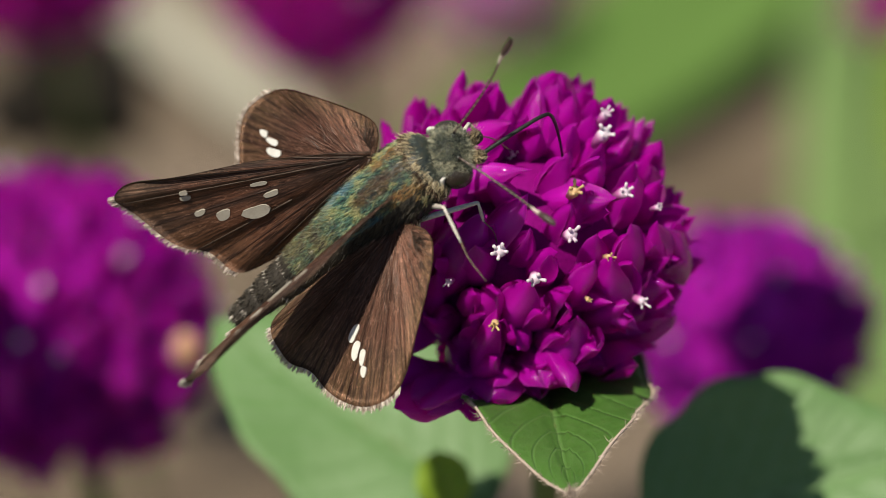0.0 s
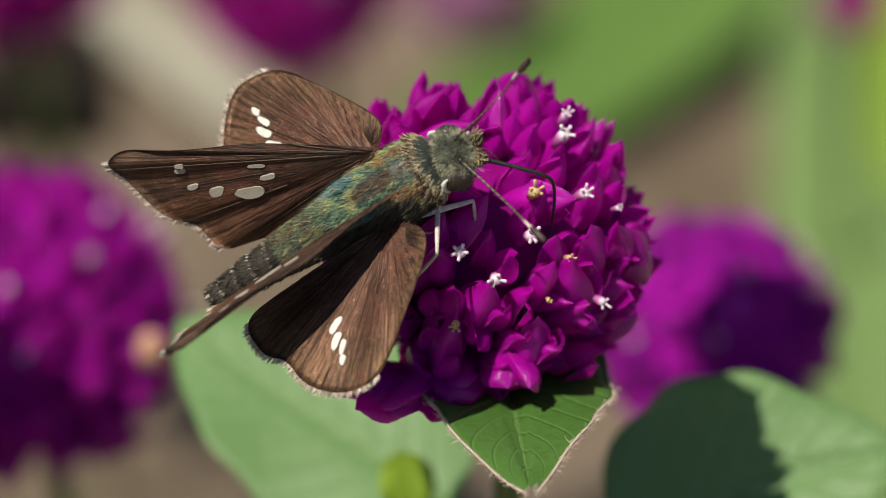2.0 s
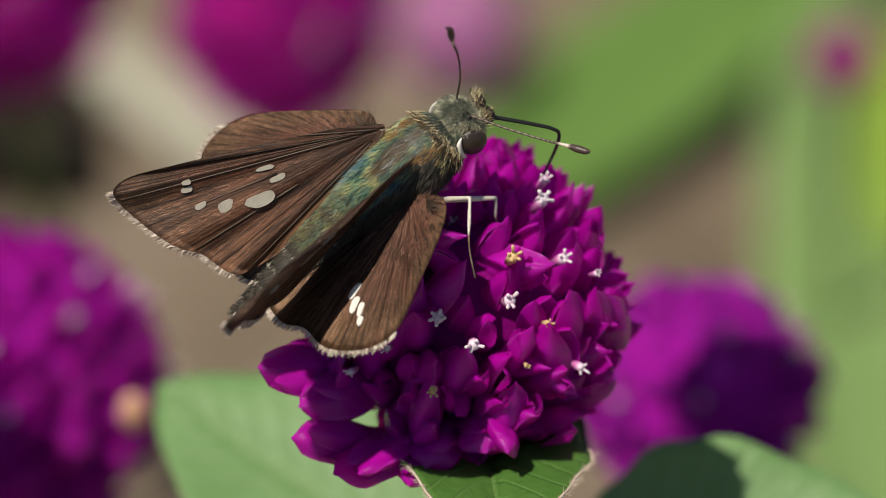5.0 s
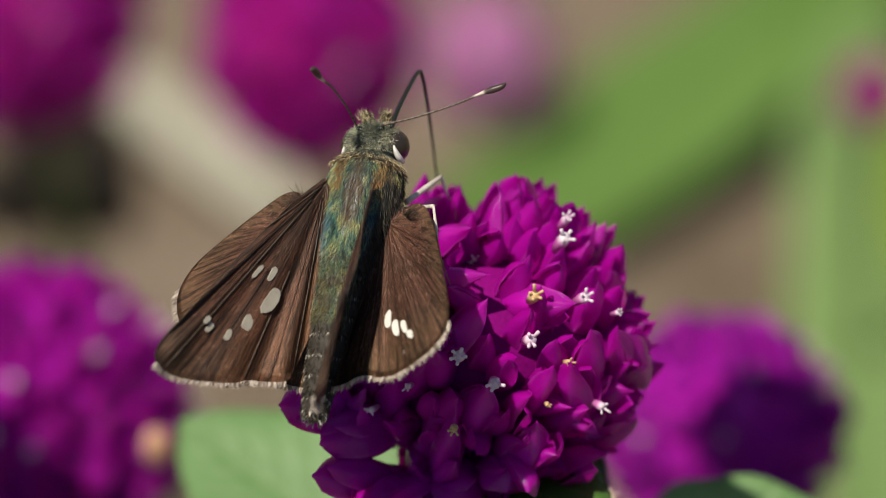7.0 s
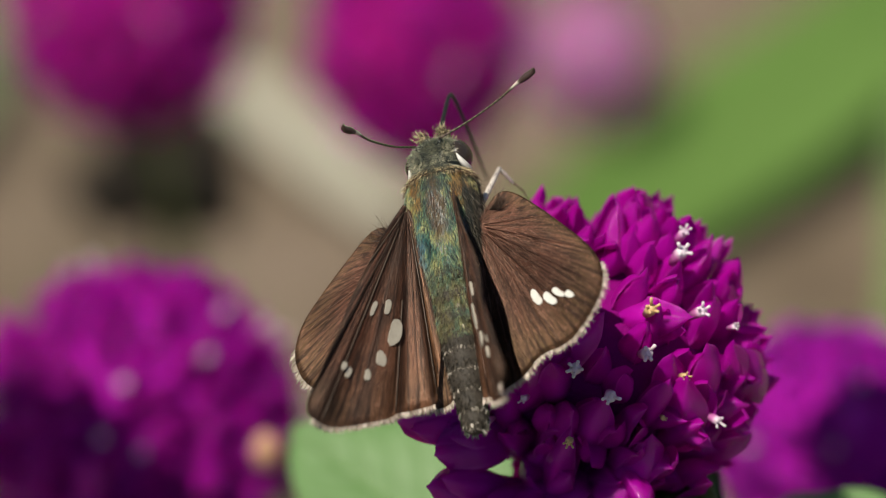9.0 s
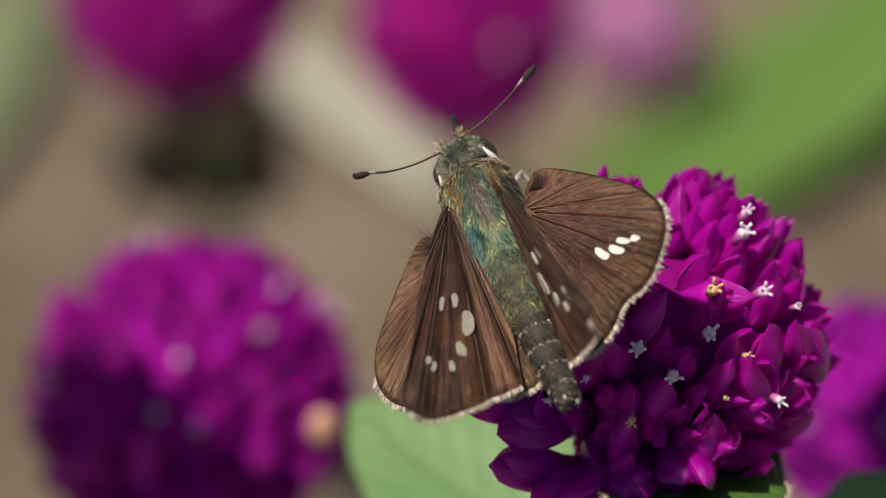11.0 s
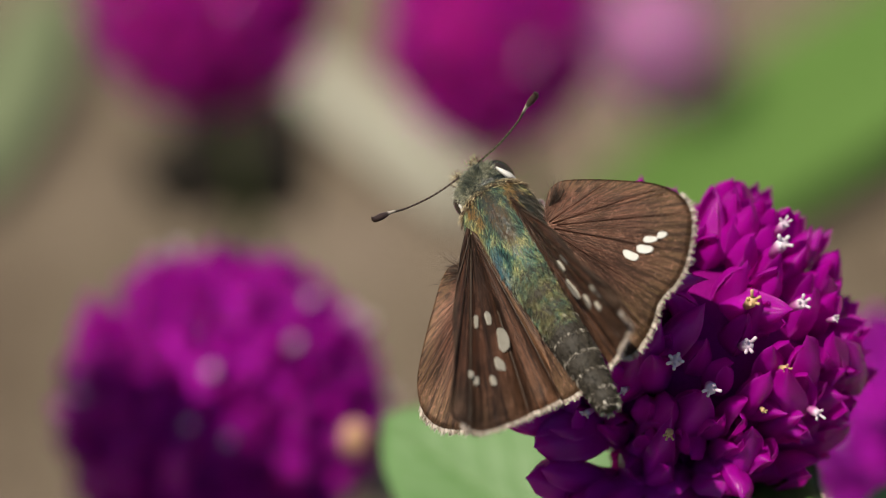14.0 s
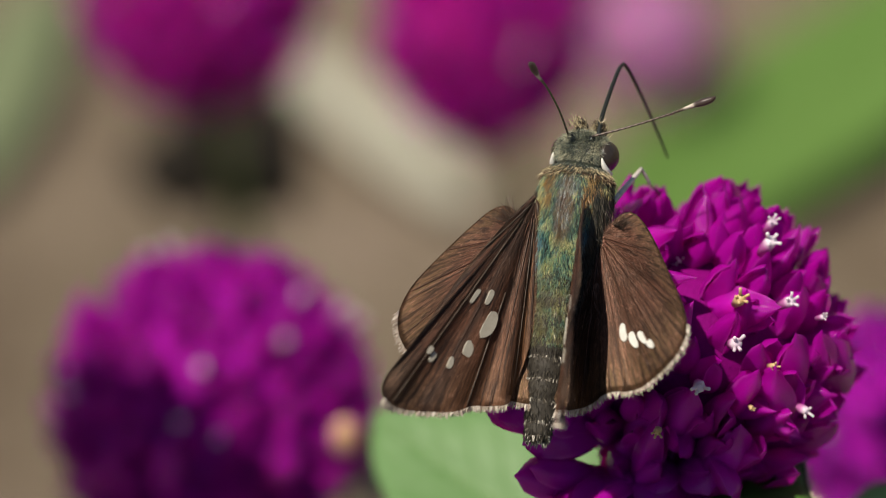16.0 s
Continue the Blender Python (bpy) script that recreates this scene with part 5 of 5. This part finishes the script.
    walk(wing_parts["RH"], [
        (0.0, wing_pose("H", -1, 31.6, -1.9, 2.6)),
        (0.5, wing_pose("H", -1, 25.9, 5.5, 4.9)),
        (1.0, wing_pose("H", -1, 24.8, 8.4, 6.4)),
        (1.5, wing_pose("H", -1, 26.4, 7.1, 6.2)),
        (2.0, wing_pose("H", -1, 23.7, 9.0, 6.5)),
        (2.5, wing_pose("H", -1, 25.4, 10.8, 5.5)),
        (3.0, wing_pose("H", -1, 42.3, 13.2, 3.1)),
        (3.5, wing_pose("H", -1, 42.9, 11.4, -0.0)),
        (4.0, wing_pose("H", -1, 38.3, 7.3, -0.6)),
        (4.2, wing_pose("H", -1, 35.6, 5.8, 0.1)),
        (6.3, wing_pose("H", -1, 51.2, 22.8, 4.2)),
        (6.5, wing_pose("H", -1, 48.9, 22.8, 2.4)),
        (7.0, wing_pose("H", -1, 48.3, 20.2, 2.9)),
        (7.5, wing_pose("H", -1, 43.7, 16.8, 1.6)),
        (8.0, wing_pose("H", -1, 39.9, 15.1, 1.6)),
        (8.5, wing_pose("H", -1, 38.6, 14.9, 1.5)),
        (9.0, wing_pose("H", -1, 37.0, 12.4, 1.0)),
        (9.5, wing_pose("H", -1, 34.9, 14.2, 2.3)),
        (10.0, wing_pose("H", -1, 34.3, 14.5, 1.6)),
        (10.2, wing_pose("H", -1, 34.2, 15.6, 1.6)),
        (12.3, wing_pose("H", -1, 32.7, 12.5, -0.6)),
        (12.5, wing_pose("H", -1, 33.4, 11.9, -0.9)),
        (13.0, wing_pose("H", -1, 33.0, 11.5, -1.3)),
        (13.5, wing_pose("H", -1, 32.8, 11.1, -1.3)),
        (14.0, wing_pose("H", -1, 32.2, 12.4, -0.4)),
        (14.5, wing_pose("H", -1, 32.3, 10.9, 0.5)),
        (15.0, wing_pose("H", -1, 32.6, 12.3, 1.5)),
        (15.5, wing_pose("H", -1, 36.4, 25.6, 6.4)),
        (16.0, wing_pose("H", -1, 37.2, 20.0, 3.4)),
    ])
    walk(head_part, [
        (0.0, head_pose(-15.3, 12.0, 1.3)),
        (0.5, head_pose(-6.0, 7.4, 2.1)),
        (1.0, head_pose(-5.8, 7.3, 2.3)),
        (1.5, head_pose(-10.4, 10.9, 2.3)),
        (2.0, head_pose(-8.0, 6.6, 1.9)),
        (2.5, head_pose(-9.3, 5.2, 1.2)),
        (3.0, head_pose(-1.2, 3.5, 0.2)),
        (3.5, head_pose(-4.2, 6.2, -1.3)),
        (4.0, head_pose(-7.5, 1.7, -1.3)),
        (4.2, head_pose(-9.6, 1.1, -0.7)),
        (6.3, head_pose(1.5, -5.3, 1.6)),
        (6.5, head_pose(0.4, -4.0, 1.8)),
        (7.0, head_pose(5.8, -6.3, 1.6)),
        (7.5, head_pose(4.2, -5.4, 1.5)),
        (8.0, head_pose(4.3, -4.2, 1.4)),
        (8.5, head_pose(6.1, -4.1, 0.9)),
        (9.0, head_pose(3.2, -2.8, 0.3)),
        (9.5, head_pose(2.6, -1.3, 1.7)),
        (10.0, head_pose(9.6, -2.1, 0.6)),
        (10.2, head_pose(9.1, -2.1, 0.6)),
        (12.3, head_pose(2.4, 6.2, 2.3)),
        (12.5, head_pose(3.0, 3.5, 1.8)),
        (13.0, head_pose(8.4, 5.1, 0.1)),
        (13.5, head_pose(5.6, 7.0, 1.0)),
        (14.0, head_pose(10.8, 5.5, 0.2)),
        (14.5, head_pose(3.8, 3.4, 2.2)),
        (15.0, head_pose(10.7, 3.5, -1.2)),
        (15.5, head_pose(-6.0, -3.6, -1.4)),
        (16.0, head_pose(-2.4, -1.3, -0.5)),
    ])
    walk(feeler_parts[0], [
        (0.0, aimed((6.45, 0.21, 1.24), (0.943, 0.123, 0.309))),
        (1.0, aimed((6.31, 0.61, 1.45), (0.935, 0.046, 0.351))),
        (1.5, aimed((6.41, 0.41, 1.30), (0.933, 0.036, 0.359))),
        (2.5, aimed((6.31, 0.49, 1.52), (0.916, 0.041, 0.398))),
        (3.0, aimed((6.19, 0.85, 1.57), (0.695, -0.144, 0.704))),
        (3.5, aimed((6.28, 0.76, 1.43), (0.514, -0.260, 0.817))),
        (4.0, aimed((6.24, 0.63, 1.61), (0.624, -0.207, 0.754))),
        (4.2, aimed((6.24, 0.53, 1.65), (0.510, -0.245, 0.824))),
        (6.3, aimed((5.95, 0.92, 1.92), (0.236, -0.086, 0.968))),
        (6.5, aimed((6.00, 0.88, 1.88), (0.183, -0.122, 0.975))),
        (7.0, aimed((5.86, 1.07, 1.96), (0.047, 0.000, 0.999))),
        (7.5, aimed((5.91, 1.02, 1.92), (-0.043, 0.004, 0.999))),
        (8.0, aimed((5.93, 1.03, 1.88), (-0.057, 0.054, 0.997))),
        (8.5, aimed((5.90, 1.10, 1.87), (-0.080, 0.187, 0.979))),
        (9.0, aimed((5.99, 1.01, 1.81), (-0.153, 0.200, 0.968))),
        (9.5, aimed((6.03, 0.96, 1.78), (-0.224, 0.426, 0.877))),
        (10.0, aimed((5.88, 1.23, 1.79), (-0.270, 0.416, 0.868))),
        (12.3, aimed((6.18, 0.95, 1.49), (-0.287, 0.654, 0.700))),
        (12.5, aimed((6.12, 0.98, 1.59), (-0.265, 0.587, 0.765))),
        (13.5, aimed((6.14, 1.10, 1.44), (-0.324, 0.578, 0.749))),
        (14.5, aimed((6.11, 1.00, 1.60), (-0.345, 0.602, 0.720))),
        (15.0, aimed((5.96, 1.33, 1.54), (-0.381, 0.608, 0.697))),
        (15.5, aimed((6.11, 0.70, 1.82), (-0.024, 0.366, 0.930))),
        (16.0, aimed((6.11, 0.82, 1.74), (0.321, -0.000, 0.947))),
    ])
    walk(feeler_parts[1], [
        (0.0, aimed((5.97, -1.53, 1.19), (0.414, -0.902, -0.118))),
        (1.0, aimed((6.12, -1.18, 1.38), (0.360, -0.930, -0.074))),
        (1.5, aimed((6.07, -1.36, 1.23), (0.356, -0.918, -0.173))),
        (2.5, aimed((6.02, -1.28, 1.48), (0.411, -0.904, 0.119))),
        (3.0, aimed((6.15, -0.95, 1.56), (0.460, -0.851, -0.252))),
        (3.5, aimed((6.15, -1.04, 1.48), (0.547, -0.813, -0.201))),
        (4.0, aimed((6.00, -1.16, 1.65), (0.490, -0.850, -0.193))),
        (4.2, aimed((5.94, -1.24, 1.67), (0.484, -0.842, -0.240))),
        (6.3, aimed((6.01, -0.88, 1.87), (0.464, -0.856, -0.227))),
        (6.5, aimed((6.02, -0.92, 1.82), (0.446, -0.863, -0.235))),
        (7.0, aimed((6.04, -0.72, 1.91), (0.423, -0.902, -0.088))),
        (7.5, aimed((6.04, -0.78, 1.88), (0.359, -0.933, -0.026))),
        (8.0, aimed((6.07, -0.77, 1.84), (0.279, -0.949, 0.146))),
        (8.5, aimed((6.09, -0.69, 1.84), (0.215, -0.953, 0.214))),
        (9.0, aimed((6.08, -0.79, 1.80), (0.183, -0.950, 0.254))),
        (9.5, aimed((6.11, -0.84, 1.72), (0.043, -0.848, 0.528))),
        (10.0, aimed((6.18, -0.54, 1.77), (0.018, -0.905, 0.425))),
        (12.3, aimed((6.25, -0.85, 1.42), (-0.176, -0.748, 0.640))),
        (12.5, aimed((6.21, -0.82, 1.53), (-0.178, -0.765, 0.619))),
        (13.5, aimed((6.31, -0.69, 1.41), (-0.170, -0.790, 0.589))),
        (14.5, aimed((6.22, -0.79, 1.53), (-0.226, -0.770, 0.597))),
        (15.0, aimed((6.29, -0.44, 1.58), (-0.224, -0.727, 0.650))),
        (15.5, aimed((5.92, -1.09, 1.86), (0.250, -0.863, 0.440))),
        (16.0, aimed((6.03, -0.98, 1.76), (0.375, -0.925, -0.059))),
    ])
    walk(tongue_part, [
        (0.0, tongue_pose((6.08, -1.08, -1.14), 13.9, 36.7, 10.7)),
        (1.0, tongue_pose((6.01, -0.20, -0.27), -39.8, 37.6, -22.5)),
        (1.5, tongue_pose((5.94, -0.35, -0.41), -35.3, 33.6, -16.6)),
        (2.5, tongue_pose((6.02, -0.34, -0.20), -44.9, 35.5, -18.4)),
        (3.0, tongue_pose((6.06, -0.04, -0.13), 8.9, 21.9, 5.4)),
        (3.5, tongue_pose((6.30, -1.20, -0.90), 10.0, 38.0, 0.0)),
        (4.0, tongue_pose((6.40, -1.37, -0.98), 14.2, 41.8, 1.5)),
        (4.2, tongue_pose((6.06, -0.37, -0.04), -62.3, 42.9, -5.2)),
        (6.3, tongue_pose((7.50, -1.00, 0.40), 6.0, 38.0, 4.0)),
        (6.5, tongue_pose((7.60, -1.00, 0.45), 6.0, 38.0, 5.0)),
        (7.0, tongue_pose((7.84, -1.03, 0.51), 7.2, 37.7, 7.8)),
        (7.5, tongue_pose((7.50, -1.07, 0.30), 6.0, 36.0, 12.0)),
        (8.0, tongue_pose((7.24, -1.11, 0.12), 4.4, 34.0, 16.7)),
        (8.5, tongue_pose((7.20, -1.00, 0.12), 4.0, 33.0, 16.7)),
        (9.0, tongue_pose((6.12, 0.12, 0.11), -6.8, 26.3, 7.6)),
        (9.5, tongue_pose((6.11, 0.11, 0.05), -0.4, 32.2, 9.9)),
        (10.0, tongue_pose((6.09, 0.37, 0.08), 1.9, 16.1, 7.2)),
        (12.3, tongue_pose((6.03, 0.11, -0.23), -5.7, 57.3, 0.0)),
        (14.5, tongue_pose((6.06, 0.16, -0.13), -5.7, 57.3, 0.0)),
        (15.0, tongue_pose((6.03, 0.39, -0.13), -5.7, 57.3, 0.0)),
        (15.5, tongue_pose((7.50, -0.80, 0.30), 6.0, 32.0, 4.0)),
        (16.0, tongue_pose((7.90, -0.94, 0.36), 6.0, 37.4, -3.4)),
    ])
    walk(leg_parts["front", -1], [
        (0.00, pose(0.00149, -0.00233, -0.00196, 57.6, 21.1, 72.5)),
        (0.50, pose(0.00149, -0.00233, -0.00196, 57.6, 21.1, 72.5)),
        (2.60, pose(0.00260, -0.00170, -0.00210, 66.0, 14.0, 86.0)),
        (3.00, pose(0.00286, -0.00156, -0.00209, 68.1, 12.4, 90.4)),
        (4.00, pose(0.00134, -0.00263, -0.00277, 61.8, 17.2, 68.3)),
        (6.50, pose(0.00298, -0.00255, -0.00311, 52.2, 7.5, 39.3)),
        (8.00, pose(0.00361, -0.00228, -0.00283, 46.9, 8.0, 49.4)),
        (10.20, pose(0.00361, -0.00220, -0.00283, 50.0, 10.0, 48.0)),
        (12.30, pose(0.00360, -0.00160, -0.00260, 72.0, 18.0, 40.0)),
        (15.00, pose(0.00360, -0.00160, -0.00260, 72.0, 18.0, 40.0)),
        (16.00, pose(0.00350, -0.00210, -0.00280, 50.0, 10.0, 48.0)),
    ])
    walk(leg_parts["middle", -1], [
        (0.00, pose(0.00214, -0.00269, 0.00022, -53.5, -27.0, 22.7)),
        (0.50, pose(0.00214, -0.00269, 0.00022, -53.5, -27.0, 22.7)),
        (0.90, pose(0.00180, -0.00230, -0.00160, -30.0, -5.0, -50.0)),
        (2.60, pose(0.00180, -0.00230, -0.00160, -30.0, -5.0, -50.0)),
        (3.00, pose(0.00235, -0.00323, -0.00010, -40.8, -27.0, -11.3)),
        (4.00, pose(0.00106, -0.00368, -0.00065, -44.4, -18.1, -4.9)),
        (6.50, pose(0.00134, -0.00343, -0.00057, -70.3, -15.2, -22.0)),
        (8.00, pose(0.00060, -0.00200, -0.00220, -20.0, 0.0, -70.0)),
        (16.00, pose(0.00060, -0.00200, -0.00220, -20.0, 0.0, -70.0)),
    ])


motions()
